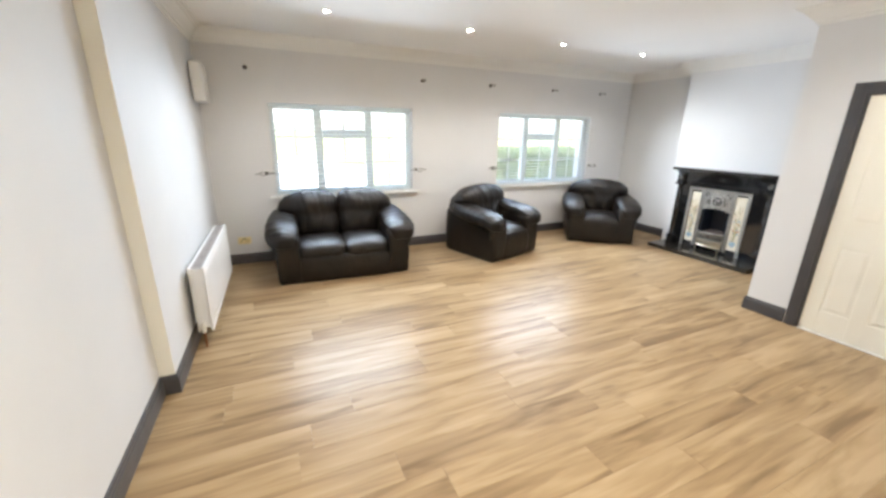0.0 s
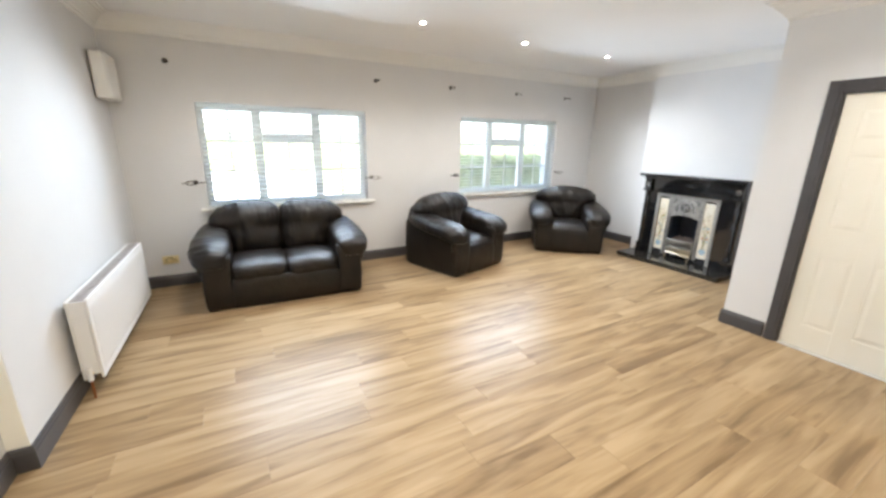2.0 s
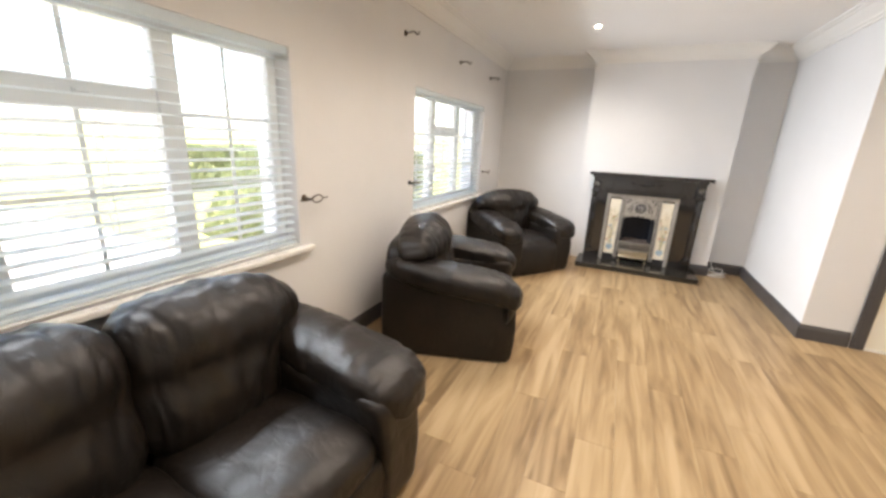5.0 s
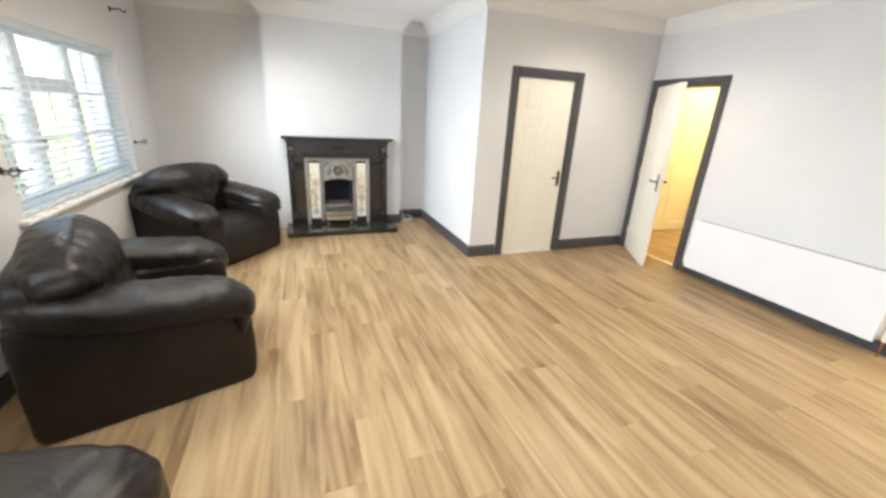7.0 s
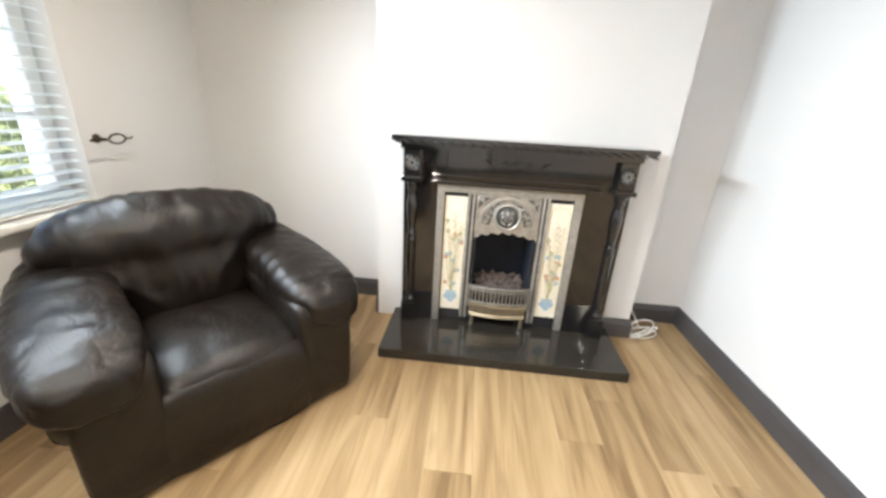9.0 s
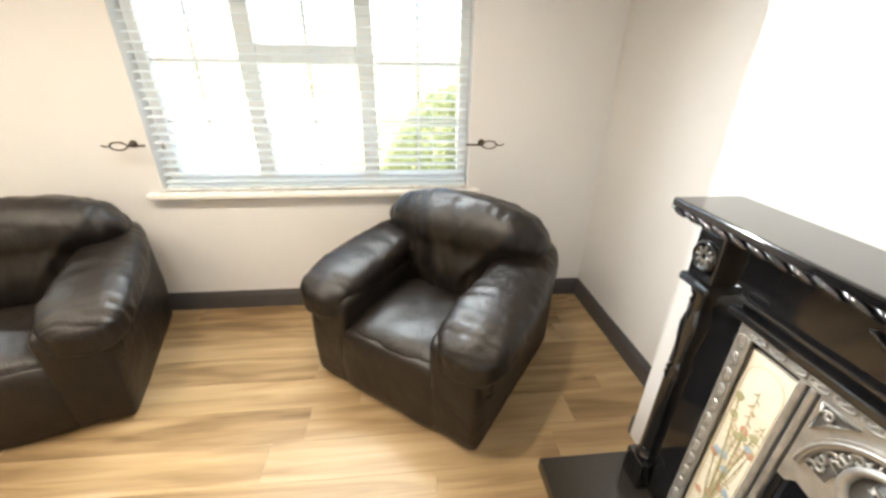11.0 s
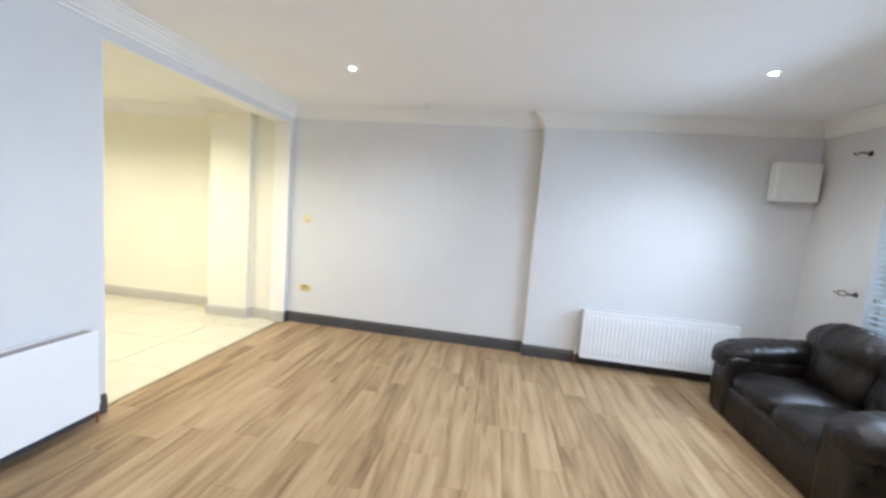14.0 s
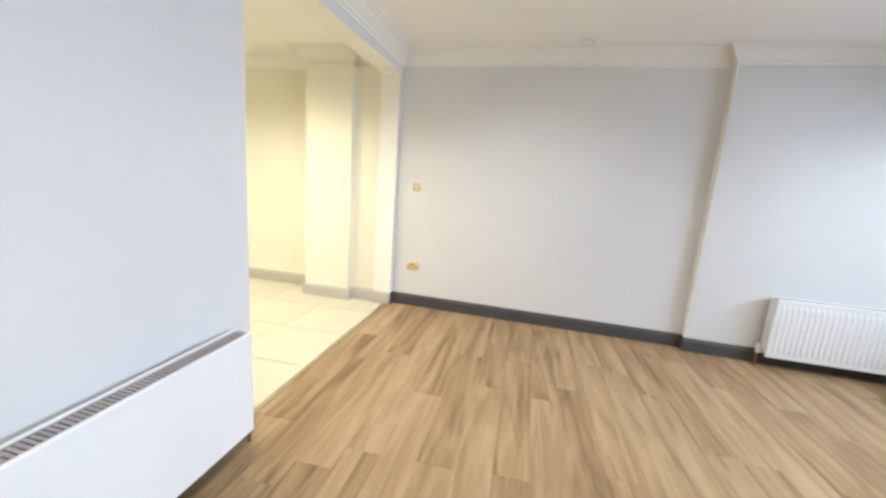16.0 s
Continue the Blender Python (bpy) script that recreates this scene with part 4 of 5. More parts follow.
# arch plate with medallion; the fire opening below it
O0, O1, OT = -1.842, -2.212, 0.64
bm = bmesh.new()
n = 18
low = []
for k in range(n + 1):
    y = O0 + (O1 - O0) * k / n
    u = (k / n - 0.5) * 2
    z = OT + 0.035 * (1 - u * u) - 0.010 * math.sin(k * 2.1)
    low.append((y, z))
fr = [bm.verts.new((6.296, y, z)) for y, z in low] + [bm.verts.new((6.296, O1, IZ1 - bw)), bm.verts.new((6.296, O0, IZ1 - bw))]
bk = [bm.verts.new((6.3145, v.co.y, v.co.z)) for v in fr]
bm.faces.new(fr)
bm.faces.new(bk[::-1])
for k in range(len(fr)):
    q = (k + 1) % len(fr)
    bm.faces.new((fr[k], bk[k], bk[q], fr[q]))
hood = part("arch_plate", bm, cast_iron, insert, "polished cast iron arch plate")
YM, ZM = (O0 + O1) / 2, 0.775
def fan_panel(r0, r1, a0, a1, x0, x1, n=10):
    """A flat piece of a ring round the arch's middle."""
    bm = bmesh.new()
    rows = []
    for k in range(n + 1):
        a = a0 + (a1 - a0) * k / n
        rows.append([bm.verts.new((x, YM + rr * math.cos(a), ZA + rr * 1.06 * math.sin(a))) for x, rr in ((x0, r0), (x0, r1), (x1, r1), (x1, r0))])
    for p, q in zip(rows, rows[1:]):
        for i in range(4):
            bm.faces.new((p[i], q[i], q[(i + 1) % 4], p[(i + 1) % 4]))
    bm.faces.new(rows[0])
    bm.faces.new(rows[-1][::-1])
    return bm


ZA = 0.712
bm = bmesh.new()
lathe(bm, [(0.0845, 0), (0.0845, -0.010), (0.077, -0.017), (0.069, -0.015), (0.064, -0.006), (0.064, 0)], (6.296, YM, ZM), "X", 32)
part("medallion_ring", bm, cast_iron, hood, smooth=True)
bm = bmesh.new()
lathe(bm, [(0.063, 0), (0.063, -0.003), (0.0, -0.003)], (6.296, YM, ZM), "X", 28)
disc = part("medallion", bm, recess_shade_iron, hood, "dull blue-grey medallion with a carved lyre", smooth=True)
part("arch_band", fan_panel(0.152, 0.171, 0.02, math.pi - 0.02, 6.284, 6.2955, 24), cast_iron, hood)
part("arch_bead", ornament([(6.283, YM + 0.1615 * math.cos(a), ZA + 0.1615 * 1.06 * math.sin(a)) for a in [0.05 + k * (math.pi - 0.1) / 24 for k in range(25)]], 0.004), cast_iron, hood, smooth=True)
for sgn in (-1, 1):
    lyre = [(0.006, -0.046), (0.018, -0.040), (0.032, -0.024), (0.030, -0.004), (0.018, 0.010), (0.020, 0.026), (0.034, 0.034), (0.036, 0.022), (0.028, 0.020)]
    part("lyre_arm", ornament([(6.2915, YM + sgn * dy, ZM + dz) for dy, dz in lyre], 0.0055), cast_iron, disc, smooth=True)
    part("lyre_leaf", ornament([(6.2915, YM + sgn * dy, ZM + dz) for dy, dz in ((0.004, -0.030), (0.012, -0.012), (0.005, 0.012), (0.002, 0.036))], 0.0042), cast_iron, disc, smooth=True)
    for a0, a1 in ((0.10, 0.46), (0.52, 0.90), (0.96, 1.22)):
        b0, b1 = (a0, a1) if sgn > 0 else (math.pi - a1, math.pi - a0)
        part("leaf_panel", fan_panel(0.100, 0.148, b0, b1, 6.2935, 6.2958, 8), recess_shade_iron, hood, "flat leaf panel darkened for recess shade")
        am = (b0 + b1) / 2
        for q in (-1, 0, 1):
            c = Vector((6.291, YM + (0.124 + 0.010 * abs(q)) * math.cos(am + q * 0.10), ZA + (0.124 + 0.010 * abs(q)) * 1.06 * math.sin(am + q * 0.10)))
            part("leaf_scroll", ornament([c + Vector((0, 0.013 * (1 - 0.07 * i) * math.cos(am + i * 0.75 + q), 0.013 * (1 - 0.07 * i) * math.sin(am + i * 0.75 + q))) for i in range(8)], 0.0038), cast_iron, hood, smooth=True)
    # three-cornered spandrel panel with a scroll in it
    tri = [(0.172, 0.890), (0.172, 0.812), (0.142, 0.852), (0.100, 0.890)]
    bm = bmesh.new()
    front = [bm.verts.new((6.2935, YM + sgn * dy, dz)) for dy, dz in tri]
    back_ = [bm.verts.new((6.2958, YM + sgn * dy, dz)) for dy, dz in tri]
    bm.faces.new(front)
    bm.faces.new(back_[::-1])
    for i in range(4):
        bm.faces.new((front[i], back_[i], back_[(i + 1) % 4], front[(i + 1) % 4]))
    part("spandrel", bm, recess_shade_iron, hood, "flat spandrel darkened for recess shade")
    part("spandrel_frame", ornament([(6.292, YM + sgn * dy, dz) for dy, dz in tri + tri[:1]], 0.0042), cast_iron, hood, smooth=True)
    part("spandrel_scroll", ornament([(6.291, YM + sgn * (0.152 + 0.014 * (1 - i * 0.06) * math.cos(i * 0.7)), 0.868 + 0.013 * (1 - i * 0.06) * math.sin(i * 0.7)) for i in range(12)], 0.004), cast_iron, hood, smooth=True)
# fire opening, coals, basket
part("firebox_back", boxed(6.56, 6.58, FIRE_S + 0.004, FIRE_N - 0.004, 0.064, FIRE_TOP - 0.004), fire_back, insert, "blue-black firebox lining")
part("firebox_cheek", boxed(6.316, 6.559, FIRE_N - 0.014, FIRE_N - 0.004, 0.064, FIRE_TOP - 0.004), fire_back, insert)
part("firebox_cheek", boxed(6.316, 6.559, FIRE_S + 0.004, FIRE_S + 0.014, 0.064, FIRE_TOP - 0.004), fire_back, insert)
part("firebox_top", boxed(6.316, 6.559, FIRE_S + 0.015, FIRE_N - 0.015, FIRE_TOP - 0.014, FIRE_TOP - 0.004), fire_back, insert)
part("coal_tray", boxed(6.275, 6.555, FIRE_S + 0.016, FIRE_N - 0.016, 0.215, 0.262, 0.004), soot, insert)
r = random.Random(3)
coals = []
for k in range(6):
    bm = bmesh.new()
    bmesh.ops.create_icosphere(bm, subdivisions=2, radius=0.024)
    off = Vector((r.random() * 9, r.random() * 9, 0))
    for v in bm.verts:
        v.co *= 1 + 0.75 * noise.noise(v.co * 26 + off)
        v.co.y *= 1.2
        v.co.z *= 0.8
    coals.append(part("coal", bm, coal, insert))
for k in range(84):
    ob = coals[k] if k < 6 else new("coal", coals[k % 6].data)
    ob.parent = insert
    row, col = divmod(k, 14)
    ob.matrix_basis = pose(6.292 + 0.036 * row + r.uniform(-0.008, 0.008), O1 + 0.035 + (O0 - O1 - 0.07) * (col + 0.5 * (row % 2) + r.uniform(-0.2, 0.2)) / 13.5, 0.272 + 0.011 * row + r.uniform(-0.006, 0.010), r.uniform(0, 360), r.uniform(-25, 25), r.uniform(-25, 25)) @ Matrix.Scale(r.uniform(0.6, 0.92), 4)


def bow(y, out):
    u = (y - YM) / (O0 - YM)
    return 6.285 - out * (1 - u * u)


basket = part("fire_basket", ornament([(bow(O1 + (O0 - O1) * k / 14, 0.036), O1 + (O0 - O1) * k / 14, 0.325) for k in range(15)], 0.010), dull_iron, insert, "bowed cast iron fire basket", smooth=True)
for z, rr in ((0.305, 0.006), (0.225, 0.008)):
    part("rail", ornament([(bow(O1 + (O0 - O1) * k / 14, 0.036), O1 + (O0 - O1) * k / 14, z) for k in range(15)], rr), dull_iron, basket, smooth=True)
for k in range(15):
    y = O1 + 0.02 + (O0 - O1 - 0.04) * k / 14
    part("bar", tubed((bow(y, 0.036), y, 0.225), (bow(y, 0.036), y, 0.320), 0.0055, seg=8), dull_iron, basket)
for y in (O0, O1):
    part("finial", tubed((6.280, y, 0.19), (6.280, y, 0.34), 0.011, 0.007, 10), dull_iron, basket)
bm = bmesh.new()
rows_f, rows_b = [], []
for k in range(15):
    y_ = O1 + 0.01 + (O0 - O1 - 0.02) * k / 14
    rows_f.append([bm.verts.new((bow(y_, 0.028) - dx_, y_, z_)) for dx_, z_ in ((0.004, 0.12), (0.008, 0.13), (0.0, 0.145), (0.0, 0.185), (0.008, 0.195), (0.004, 0.21))])
    rows_b.append([bm.verts.new((bow(y_, 0.028) + 0.014, y_, z_)) for z_ in (0.12, 0.21)])
for k in range(14):
    for q in range(5):
        bm.faces.new((rows_f[k][q], rows_f[k + 1][q], rows_f[k + 1][q + 1], rows_f[k][q + 1]))
    bm.faces.new((rows_b[k][0], rows_b[k][1], rows_b[k + 1][1], rows_b[k + 1][0]))
    bm.faces.new((rows_f[k][0], rows_b[k][0], rows_b[k + 1][0], rows_f[k + 1][0]))
    bm.faces.new((rows_f[k][5], rows_f[k + 1][5], rows_b[k + 1][1], rows_b[k][1]))
for k in (0, 14):
    bm.faces.new(rows_f[k] + rows_b[k][::-1])
part("ash_pan_front", bm, ash_brass, insert, "tarnished brass ash pan front")
for y in (O0 - 0.03, O1 + 0.03):
    part("foot", tubed((6.270, y, 0.061), (6.270, y, 0.125), 0.012, 0.009, 10), ash_brass, insert)

# white flex lying by the hearth
cable = thing("coiled_cable", "loose coil of white electric flex on the floor", "cable")
r = random.Random(6)
pts = []
for k in range(90):
    a = k * 0.42
    pts.append((6.44 + 0.055 * math.cos(a) + 0.03 * math.sin(a * 0.31), -3.02 + 0.085 * math.sin(a * 0.93) + 0.02 * math.cos(a * 0.2), 0.006 + 0.055 * (1 + math.sin(a * 0.47)) * (k / 90)))
bm = bmesh.new()
swept(bm, pts, 0.0045, 7)
part("flex", bm, plastic_white, cable, smooth=True)
bm = bmesh.new()
swept(bm, [(6.44, -2.99, 0.05), (6.50, -2.97, 0.10), (6.60, -2.95, 0.16), (6.645, -2.95, 0.20)], 0.0045, 7)
part("lead", bm, plastic_white, cable, smooth=True)


# ---------- doors ----------
def lever(name, parent, at, side, along):
    """A dark lever handle on a shaped plate. side: which way it faces along local y; along: way of the lever along local x."""
    x, y, z = at
    h = part(name, boxed(x - 0.02, x + 0.02, min(y, y + side * 0.007), max(y, y + side * 0.007), z - 0.075, z + 0.075, 0.003), black_metal, parent, "dark bronze lever handle")
    for s in (-1, 1):
        part("plate_tip", tubed((x, y, z + s * 0.078), (x, y + side * 0.007, z + s * 0.078), 0.016, 0.013, 12), black_metal, h)
    bm = bmesh.new()
    swept(bm, [(x, y + side * 0.006, z + 0.012), (x, y + side * 0.045, z + 0.012), (x + along * 0.015, y + side * 0.055, z + 0.013), (x + along * 0.06, y + side * 0.055, z + 0.018), (x + along * 0.10, y + side * 0.053, z + 0.010), (x + along * 0.115, y + side * 0.050, z + 0.016)], 0.008, 9)
    part("lever", bm, black_metal, h, smooth=True)


def panel_door(name, label, w, m, thick=0.04):
    """A six-panel leaf, hinged at local x = 0, running to x = w, faces at local y = 0 and thick."""
    d = thing(name, label, "door", m)
    H = 1.975
    st = 0.105
    mid = w / 2
    rows_ = ((0.21, 0.79), (1.00, 1.545), (1.645, 1.865))
    bm = bmesh.new()
    for a, b_ in ((0, st), (mid - 0.05, mid + 0.05), (w - st, w)):
        box(bm, a, b_, 0, thick, 0.012, H, 0.0015, 1)
    zs = [0.012] + [z for r_ in rows_ for z in r_] + [H]
    for a, b_ in ((st, mid - 0.05), (mid + 0.05, w - st)):
        for k in range(0, len(zs), 2):
            box(bm, a, b_, 0, thick, zs[k], zs[k + 1])
    part("leaf", bm, door_white, d)
    for a, b_ in ((st, mid - 0.05), (mid + 0.05, w - st)):
        for lo, hi in rows_:
            bm = bmesh.new()
            box(bm, a, b_, 0.007, thick - 0.007, lo, hi)
            for y0, y1 in ((0.0075, 0.0015), (thick - 0.0075, thick - 0.0015)):
                g = [bm.verts.new((x, y0, z)) for x, z in ((a + 0.012, lo + 0.012), (b_ - 0.012, lo + 0.012), (b_ - 0.012, hi - 0.012), (a + 0.012, hi - 0.012))]
                t = [bm.verts.new((x, y1, z)) for x, z in ((a + 0.038, lo + 0.038), (b_ - 0.038, lo + 0.038), (b_ - 0.038, hi - 0.038), (a + 0.038, hi - 0.038))]
                bm.faces.new(t)
                for q in range(4):
                    bm.faces.new((g[q], g[(q + 1) % 4], t[(q + 1) % 4], t[q]))
            part("panel", bm, door_white, d)
    return d


def architrave(name, along, a0, a1, face, out, mat=charcoal, label="dark charcoal painted door frame", depth=0.10):
    """Door frame round a hole a0..a1 along 'x' or 'y', on the wall face at 'face', standing out by sign out."""
    fr = tagged(new(name), label, "door frame", kind="structure")
    lo, hi = sorted((a0, a1))

    def piece(nm, p0, p1, q0, q1, z0, z1, bev=0.004):
        if along == "x":
            part(nm, boxed(p0, p1, min(q0, q1), max(q0, q1), z0, z1, bev), mat, fr)
        else:
            part(nm, boxed(min(q0, q1), max(q0, q1), p0, p1, z0, z1, bev), mat, fr)
    for p0, p1 in ((lo - ARCH + 0.012, lo + 0.012), (hi - 0.012, hi + ARCH - 0.012)):
        piece("upright", p0, p1, face + out * 0.001, face + out * 0.020, 0.001, DH + ARCH - 0.013)
        piece("upright_bead", p0 + 0.022, p1 - 0.022, face + out * 0.0205, face + out * 0.026, 0.001, DH + ARCH - 0.04, 0.002)
    piece("head", lo + 0.0125, hi - 0.0125, face + out * 0.001, face + out * 0.020, DH - 0.012, DH + ARCH - 0.013)
    piece("head_bead", lo + 0.0125, hi - 0.0125, face + out * 0.0205, face + out * 0.026, DH + 0.012, DH + ARCH - 0.04, 0.002)
    for p0, p1 in ((lo, lo + 0.022), (hi - 0.022, hi)):
        piece("lining", p0, p1, face - out * depth, face + out * 0.0005, 0.001, DH - 0.002, 0.001)
    piece("lining_head", lo + 0.0225, hi - 0.0225, face - out * depth, face + out * 0.0005, DH - 0.022, DH - 0.002, 0.001)
    return fr


architrave("door_1", "y", DA0, DA1, XC, -1)
architrave("door_2", "x", DB0, DB1, YS, 1, depth=0.19)
# cupboard door, shut: local x runs south
wa = DA0 - DA1 - 0.05
dA = panel_door("cupboard_door", "closed cream six-panel cupboard door with lever handle", wa, pose(XC + 0.012, DA0 - 0.025, 0, 0, 0, -90))
lever("door_handle", dA, (wa - 0.045, 0.0, 0.90), -1, -1)
structure("cupboard_threshold", boxed(XC - 0.012, XC + 0.09, DA1 + 0.023, DA0 - 0.023, -0.011, 0.006, 0.002), white_gloss, "white painted strip under the cupboard door", "floor strip")
# hall door, ajar
wb = DB1 - DB0 - 0.05
dB = panel_door("hall_door", "cream six-panel door standing ajar to the hall", wb, pose(DB1 - 0.03, YS + 0.03, 0, 0, 0, 149))
lever("door_handle", dB, (wb - 0.05, 0.0, 0.96), -1, -1)
lever("door_handle", dB, (wb - 0.05, 0.04, 0.96), 1, -1)
for z in (0.25, 1.0, 1.75):
    part("hinge", tubed((-0.004, 0.0, z - 0.045), (-0.004, 0.0, z + 0.045), 0.006, seg=8), brass, dB)
part("latch_plate", boxed(wb, wb + 0.001, 0.010, 0.030, 0.86, 1.02), brass, dB)
# panelled door in the hall
dC = panel_door("hall_cupboard_door", "closed cream panelled door in the hall wall", 0.76, pose(HX - 0.045, -6.15, 0, 0, 0, -90))
bm = bmesh.new()
for a, b_ in ((-6.15, -6.07), (-6.99, -6.91)):
    box(bm, HX - 0.025, HX - 0.001, a, b_, 0.001, 2.06, 0.004)
box(bm, HX - 0.025, HX - 0.001, -6.91, -6.15, 1.98, 2.06, 0.004)
structure("door_3", bm, door_white, "cream painted frame round the hall door", "door frame")
# hall table, lamp and shade far down the hall
tb = thing("side_table", "low white side table in the hall", "table")
part("tabletop", boxed(4.84, 5.24, -7.72, -7.34, 0.53, 0.56, 0.004), white_gloss, tb)
for lx in (4.87, 5.21):
    for ly in (-7.69, -7.37):
        part("leg", boxed(lx - 0.02, lx + 0.02, ly - 0.02, ly + 0.02, 0.0, 0.53, 0.003), white_gloss, tb)
tl = thing("table_lamp", "table lamp with brown fabric shade on the hall table", "lamp")
bm = bmesh.new()
lathe(bm, [(0.06, 0.561), (0.07, 0.57), (0.03, 0.60), (0.06, 0.68), (0.05, 0.78), (0.015, 0.85), (0.012, 1.05)], (5.02, -7.53, 0), "Z", 16)
part("lamp_base", bm, black_metal, tl, smooth=True)
bm = bmesh.new()
lathe(bm, [(0.19, 0.98), (0.185, 0.98), (0.10, 1.40), (0.105, 1.40)], (5.02, -7.53, 0), "Z", 20)
part("shade", bm, shade_brown, tl, smooth=True)


# wooden base unit against the kitchen's east wall
ku = thing("kitchen_cabinet", "orange-brown wooden kitchen base cabinet with a dark worktop", "cabinet")
part("body", boxed(2.70, 3.298, -7.90, -6.90, 0.13, 0.86, 0.003), unit_wood, ku)
part("plinth", boxed(2.74, 3.298, -7.88, -6.92, -0.001, 0.129), unit_wood, ku)
part("worktop", boxed(2.67, 3.298, -7.92, -6.88, 0.861, 0.90, 0.008), granite, ku)
for y0 in (-7.895, -7.395):
    kd = part("door", boxed(2.678, 2.6995, y0, y0 + 0.49, 0.14, 0.85, 0.004), unit_wood, ku)
    part("door_panel", boxed(2.670, 2.6778, y0 + 0.07, y0 + 0.42, 0.21, 0.78, 0.006), unit_wood, kd)
    bm = bmesh.new()
    lathe(bm, [(0.008, 0.0), (0.008, -0.012), (0.016, -0.018), (0.014, -0.026), (0.0, -0.028)], (2.678, y0 + 0.035, 0.66), "X", 14)
    part("knob", bm, brass, kd, smooth=True)

# ---------- radiators ----------
def radiator(label, length, ribs, m, valve_end):
    """Local x along the wall, y out from it; panels from z 0.10 to 0.64."""
    rd = thing("radiator", label, "radiator", m, "radiators")
    z0, z1 = 0.11, 0.637
    for nm, y0, y1 in (("back_panel", 0.035, 0.052), ("front_panel", 0.125, 0.143)):
        bm = bmesh.new()
        box(bm, 0, length, y0, y1, z0, z1, 0.006)
        part(nm, bm, radiator_white, rd)
    if ribs:
        n_ = int(length / 0.042)
        me = None
        for k in range(n_):
            if me is None:
                ob = part("rib", shift(cushion((0.024, 0.012, z1 - z0 - 0.09), 4, 3, 0), pose(0, 0, 0)), radiator_white, rd, smooth=True)
                me = ob.data
            else:
                ob = new("rib", me)
                ob.parent = rd
            ob.location = (0.05 + k * (length - 0.10) / (n_ - 1), 0.143, (z0 + z1) / 2)
    fins = bmesh.new()
    for k in range(int(length / 0.03)):
        x = 0.02 + k * 0.03
        box(fins, x, x + 0.002, 0.053, 0.124, z0 + 0.03, z1 - 0.03)
    part("convector_fins", fins, radiator_white, rd)
    g = bmesh.new()
    box(g, 0.01, length - 0.01, 0.054, 0.0585, z1 - 0.014, z1 - 0.004)
    box(g, 0.01, length - 0.01, 0.119, 0.1235, z1 - 0.014, z1 - 0.004)
    for k in range(int(length / 0.018)):
        x = 0.014 + k * 0.018
        box(g, x, x + 0.0115, 0.0585, 0.119, z1 - 0.012, z1 - 0.006)
    part("top_grille", g, grille_grey, rd, "top grille in grey, standing in for the gap's shade")
    for x in (0.0, length):
        s = -1 if x == 0 else 1
        part("end_cover", boxed(min(x, x - s * 0.004) + s * 0.003, max(x, x - s * 0.004) + s * 0.003, 0.053, 0.124, z0 + 0.05, z1 - 0.004, 0.001), radiator_white, rd)
        vx = x + s * 0.035
        part("connector", tubed((x, 0.084, z0 + 0.04), (vx, 0.084, z0 + 0.04), 0.011, seg=10), brass, rd)
        part("valve", tubed((vx, 0.084, z0 + 0.015), (vx, 0.084, z0 + 0.10), 0.016, 0.014, 12), plastic_white, rd)
        part("pipe", tubed((vx, 0.084, 0.0), (vx, 0.084, z0 + 0.02), 0.0075, seg=10), copper, rd)
    for x in (0.2, length - 0.2):
        part("bracket", boxed(x - 0.02, x + 0.02, 0.002, 0.034, 0.25, 0.55), radiator_white, rd)
    return rd


ang = math.degrees(math.atan(SKEW))
radiator("white double panel radiator on the stepped wall", 1.50, True, pose(west(-0.53) + 0.002, -0.53, 0, 0, 0, -90 - ang), 0)
radiator("white double panel radiator beside the wide opening", 1.56, False, pose(2.20, YS + 0.002, 0), 0)


# ---------- small fixtures ----------
def downlight(x, y):
    d = thing("downlight", "white recessed ceiling downlight, lit", "ceiling light", pose(x, y, CEIL), "ceiling downlights")
    bm = bmesh.new()
    lathe(bm, [(0.024, -0.001), (0.042, -0.001), (0.041, -0.005), (0.034, -0.007), (0.024, -0.003)], (0, 0, 0), "Z", 24)
    part("rim", bm, white_gloss, d, smooth=True)
    bm = bmesh.new()
    lathe(bm, [(0.0, -0.001), (0.023, -0.001), (0.021, -0.003), (0.0, -0.004)], (0, 0, 0), "Z", 20)
    part("lens", bm, lamp_glow, d, "glowing warm white lens")


for dx, dy in DOWNLIGHTS + ((0.95, -6.88),):
    downlight(dx, dy)
sd = thing("smoke_detector", "round white plastic smoke detector on the ceiling", "smoke detector", pose(0.06, -3.84, CEIL))
bm = bmesh.new()
lathe(bm, [(0.055, -0.001), (0.055, -0.012), (0.050, -0.020), (0.040, -0.026), (0.038, -0.034), (0.0, -0.037)], (0, 0, 0), "Z", 28)
part("housing", bm, plastic_white, sd, smooth=True)
part("button", tubed((0.015, 0, -0.0371), (0.015, 0, -0.040), 0.008, seg=12), slat_white, sd)

al = thing("fuse_box", "white plastic cover box high in the corner", "box", pose(0, -0.235, 2.09))
part("case", boxed(0.002, 0.105, -0.195, 0.195, -0.19, 0.19, 0.018, seg=3), plastic_white, al)
part("lid", boxed(0.106, 0.116, -0.185, 0.185, -0.18, 0.18, 0.004), plastic_white, al)


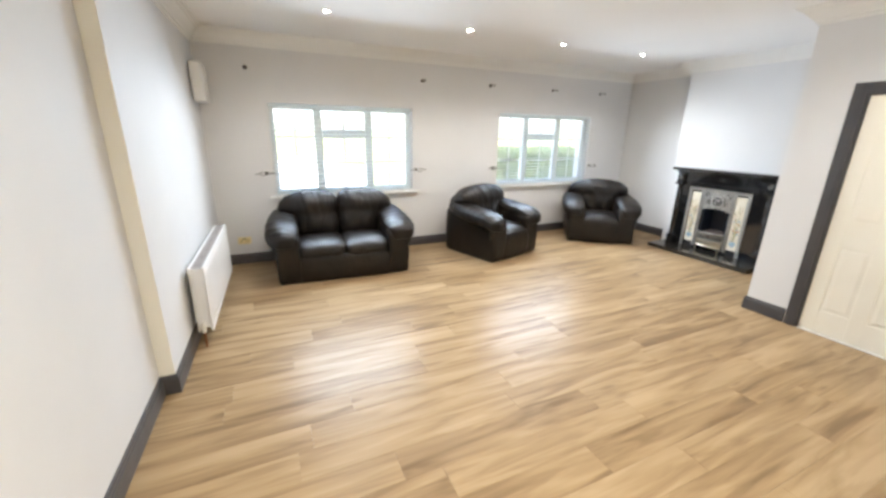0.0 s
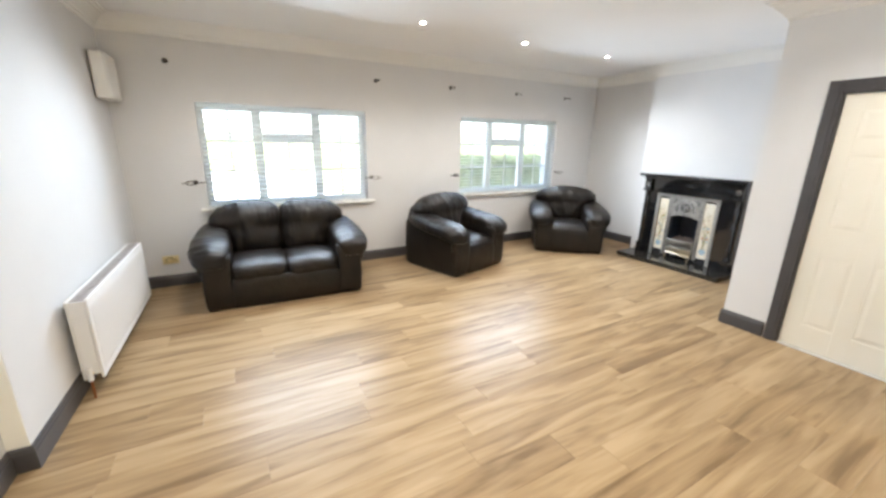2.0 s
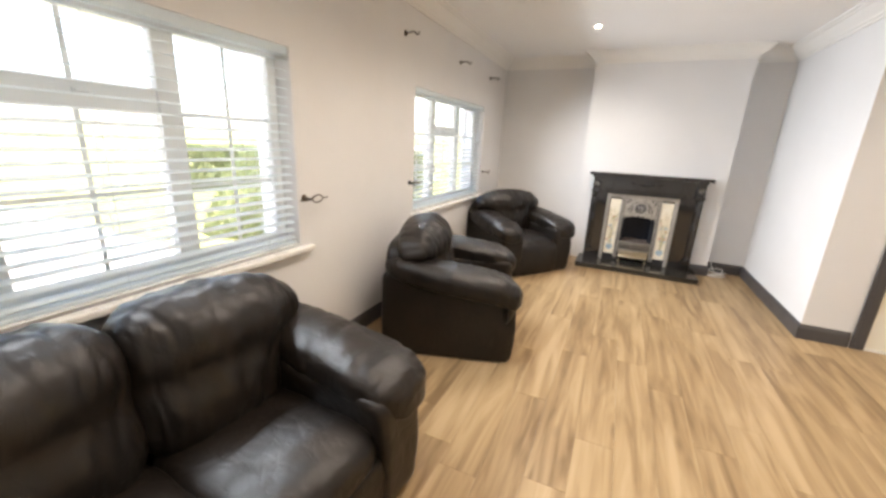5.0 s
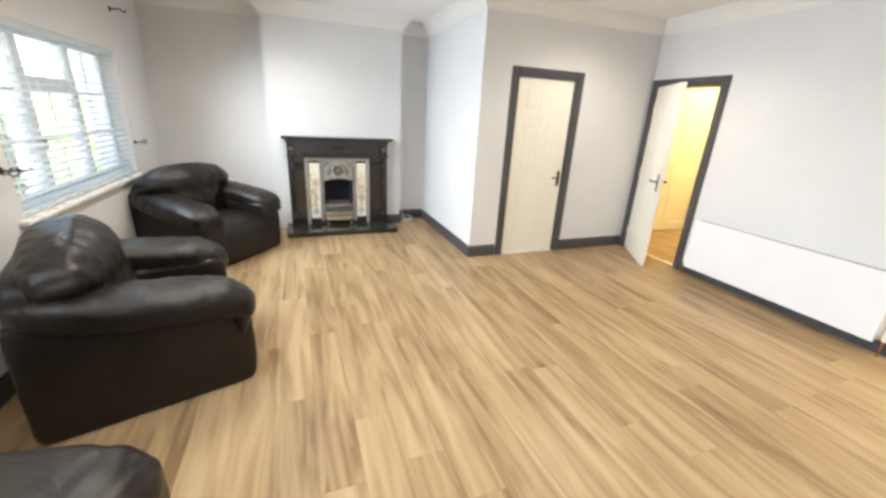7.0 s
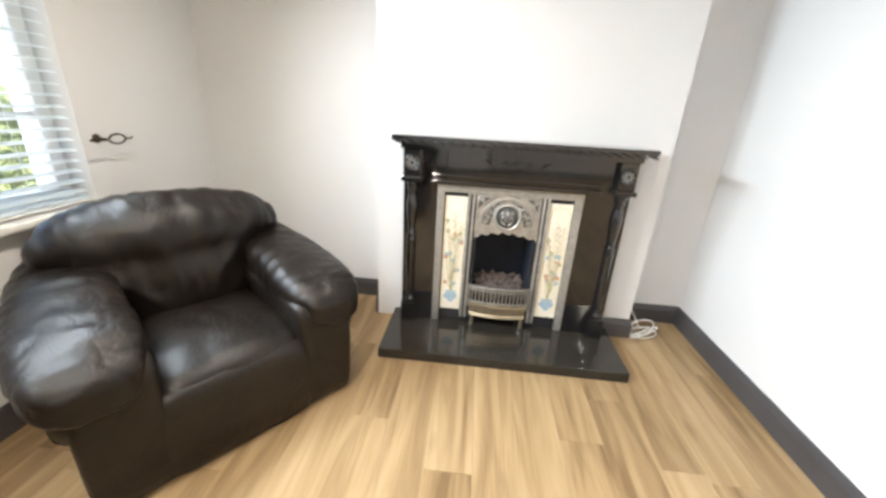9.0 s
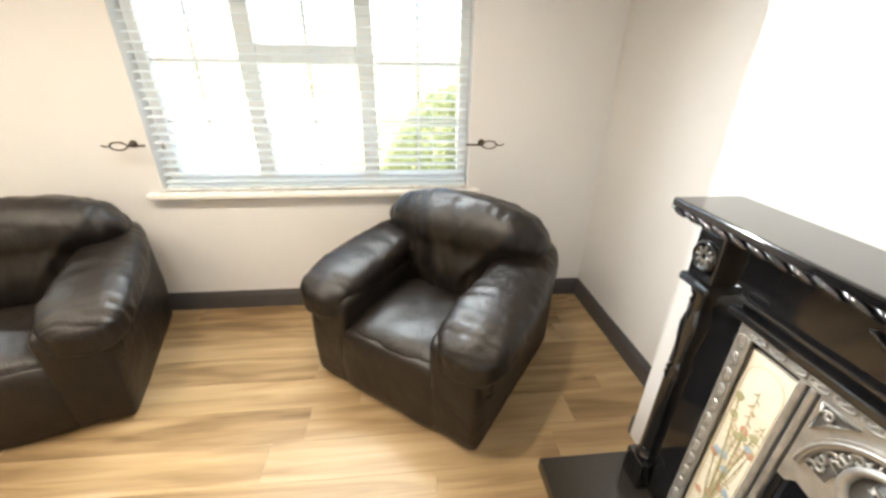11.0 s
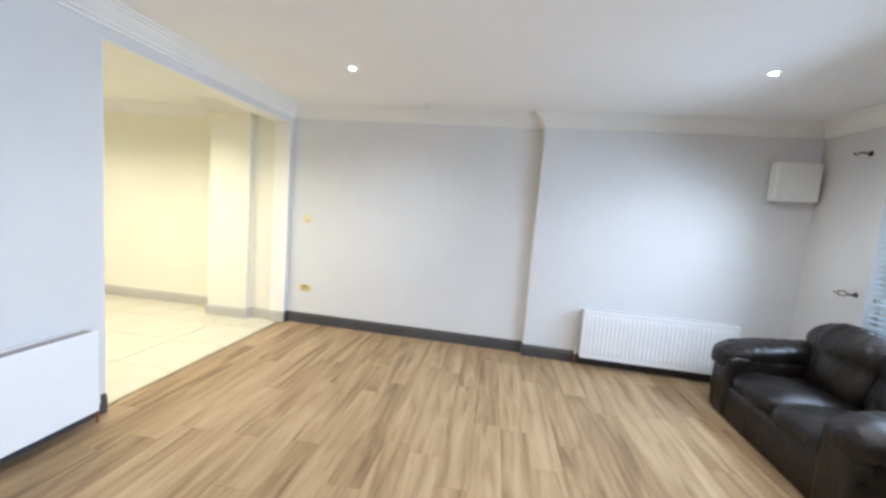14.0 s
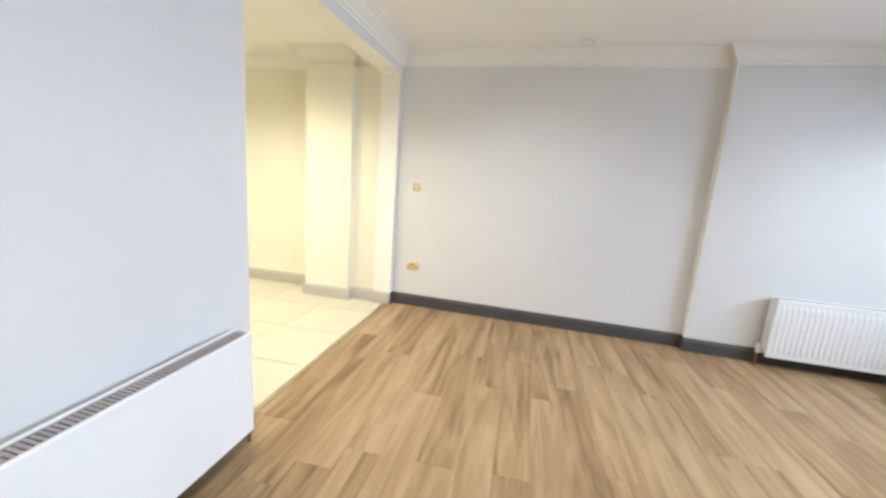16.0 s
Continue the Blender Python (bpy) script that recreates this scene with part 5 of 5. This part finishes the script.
def socket(name, label, m, w, switches):
    """A brass plate; local x along the wall, y out."""
    s = thing(name, label, "socket", m)
    part("plate", boxed(-w / 2, w / 2, 0.0, 0.006, -0.043, 0.043, 0.002), brass, s)
    if switches == 0:
        part("rocker", boxed(-0.010, 0.010, 0.0065, 0.011, -0.015, 0.015, 0.002), plastic_white, s)
        return
    for k in (-1, 1):
        part("switch", boxed(k * 0.012 - 0.006, k * 0.012 + 0.006, 0.0065, 0.010, 0.008, 0.028, 0.001), thermostat_dark, s)
        cx = k * 0.040
        for px_, pz in ((0, 0.004), (-0.011, -0.018), (0.011, -0.018)):
            part("pin_hole", boxed(cx + px_ - 0.004, cx + px_ + 0.004, 0.0062, 0.0072, pz - 0.003, pz + 0.006), thermostat_dark, s)


socket("wall_socket", "brass double wall socket above the skirting", pose(0.26, -0.001, 0.30, 0, 0, 180), 0.146, 2)
socket("wall_socket", "brass double wall socket near the opening", pose(west(-5.35) + 0.001, -5.35, 0.452, 0, 0, -90), 0.146, 2)
socket("light_switch", "small brass light switch near the opening", pose(west(-5.36) + 0.001, -5.36, 1.32, 0, 0, -90), 0.086, 0)


def pole_bracket(x):
    b_ = thing("curtain_bracket", "small dark bronze curtain pole bracket, empty", "bracket", pose(x, -0.001, 2.31), "curtain brackets")
    bm = bmesh.new()
    lathe(bm, [(0.024, 0.0), (0.022, 0.006), (0.012, 0.010), (0.010, 0.016)], (0, 0, 0), "Y", 16)
    part("rose", bm, black_metal, b_, smooth=True)
    bm = bmesh.new()
    swept(bm, [(0, -0.01, 0), (0, -0.06, 0.006), (0, -0.085, 0.004), (0, -0.094, -0.010), (0, -0.105, -0.018), (0, -0.12, -0.010), (0, -0.125, 0.004)], 0.006, 8)
    part("cup_arm", bm, black_metal, b_, smooth=True)


for bx in (0.50, 2.66, 3.74, 4.90, 5.92):
    pole_bracket(bx)


def holdback(x, side):
    """Curtain hold-back; side is the way from the window outwards."""
    h = thing("curtain_holdback", "dark bronze curtain holdback hook, empty", "holdback", pose(x, -0.001, 1.125), "curtain holdbacks")
    bm = bmesh.new()
    lathe(bm, [(0.022, 0.0), (0.020, 0.006), (0.010, 0.010), (0.008, 0.014)], (side * 0.02, 0, 0), "Y", 14)
    part("rose", bm, black_metal, h, smooth=True)
    bm = bmesh.new()
    swept(bm, [(side * 0.02, -0.012, 0), (side * 0.02, -0.05, 0), (side * 0.01, -0.075, 0), (-side * 0.03, -0.085, 0.002), (-side * 0.09, -0.085, 0.004)], 0.0055, 8)
    part("hook_arm", bm, black_metal, h, smooth=True)
    bm = bmesh.new()
    swept(bm, [(side * (0.055 + 0.045 * math.cos(a)), -0.075, 0.022 * math.sin(a)) for a in [k * 2 * math.pi / 14 for k in range(15)]], 0.0045, 7)
    part("leaf_loop", bm, black_metal, h, smooth=True)
    bm = bmesh.new()
    swept(bm, [(side * 0.10, -0.075, 0), (side * 0.13, -0.073, -0.004), (side * 0.145, -0.070, 0.004)], 0.004, 7)
    part("tip", bm, black_metal, h, smooth=True)


for hx, side in ((0.62, -1), (2.54, 1), (3.87, -1), (5.84, 1)):
    holdback(hx, side)

# ---------- floor planks ----------
floor = bpy.data.objects["floor"]
PW, PL, GAP = 0.193, 1.285, 0.0006
rng = random.Random(5)


def plank_mesh(a, b_, c, d):
    me = bpy.data.meshes.new("plank")
    e, z = 0.0007, -0.0007
    lx, ly = (b_ - a) / 2, (d - c) / 2
    vs = [(sx * (lx), sy * (ly), -0.011) for sx, sy in ((-1, -1), (1, -1), (1, 1), (-1, 1))]
    vs += [(sx * lx, sy * ly, z) for sx, sy in ((-1, -1), (1, -1), (1, 1), (-1, 1))]
    vs += [(sx * (lx - e), sy * (ly - e), 0) for sx, sy in ((-1, -1), (1, -1), (1, 1), (-1, 1))]
    fs = [(8, 9, 10, 11)]
    for o in (0, 4):
        fs += [(o + i, o + (i + 1) % 4, o + 4 + (i + 1) % 4, o + 4 + i) for i in range(4)]
    me.from_pydata(vs, [], fs)
    me.materials.append(oak)
    return me


shared = {}
y = 0.02
while y > -5.62:
    c, d = max(y - PW, -5.62), y
    x = -0.35 - rng.random() * PL
    xe = XE if d > YC - 0.05 else XC + 0.05
    while x < xe:
        a, b_ = max(x, -0.35), min(x + PL, xe)
        x += PL
        if b_ - a < 0.02:
            continue
        key = (round(b_ - a, 4), round(d - c, 4))
        if key not in shared:
            shared[key] = plank_mesh(0, b_ - a - GAP, 0, d - c - GAP)
        ob = new("plank", shared[key])
        ob.parent = floor
        ob.location = ((a + b_) / 2, (c + d) / 2, 0)
    y -= PW

# ---------- kitchen tiles ----------
kf = bpy.data.objects["kitchen_floor"]
me = bpy.data.meshes.new("tile")
S, e = 0.298, 0.002
vs = [(sx * S, sy * S, -0.009) for sx, sy in ((-1, -1), (1, -1), (1, 1), (-1, 1))] + [(sx * (S - e), sy * (S - e), 0) for sx, sy in ((-1, -1), (1, -1), (1, 1), (-1, 1))]
me.from_pydata(vs, [], [(4, 5, 6, 7)] + [(i, (i + 1) % 4, 4 + (i + 1) % 4, 4 + i) for i in range(4)])
me.materials.append(tile_cream)
for i in range(6):
    for j in range(7):
        ob = new("tile", me)
        ob.parent = kf
        ob.location = (-0.13 + i * 0.6 + 0.0, -5.957 - j * 0.6, 0)
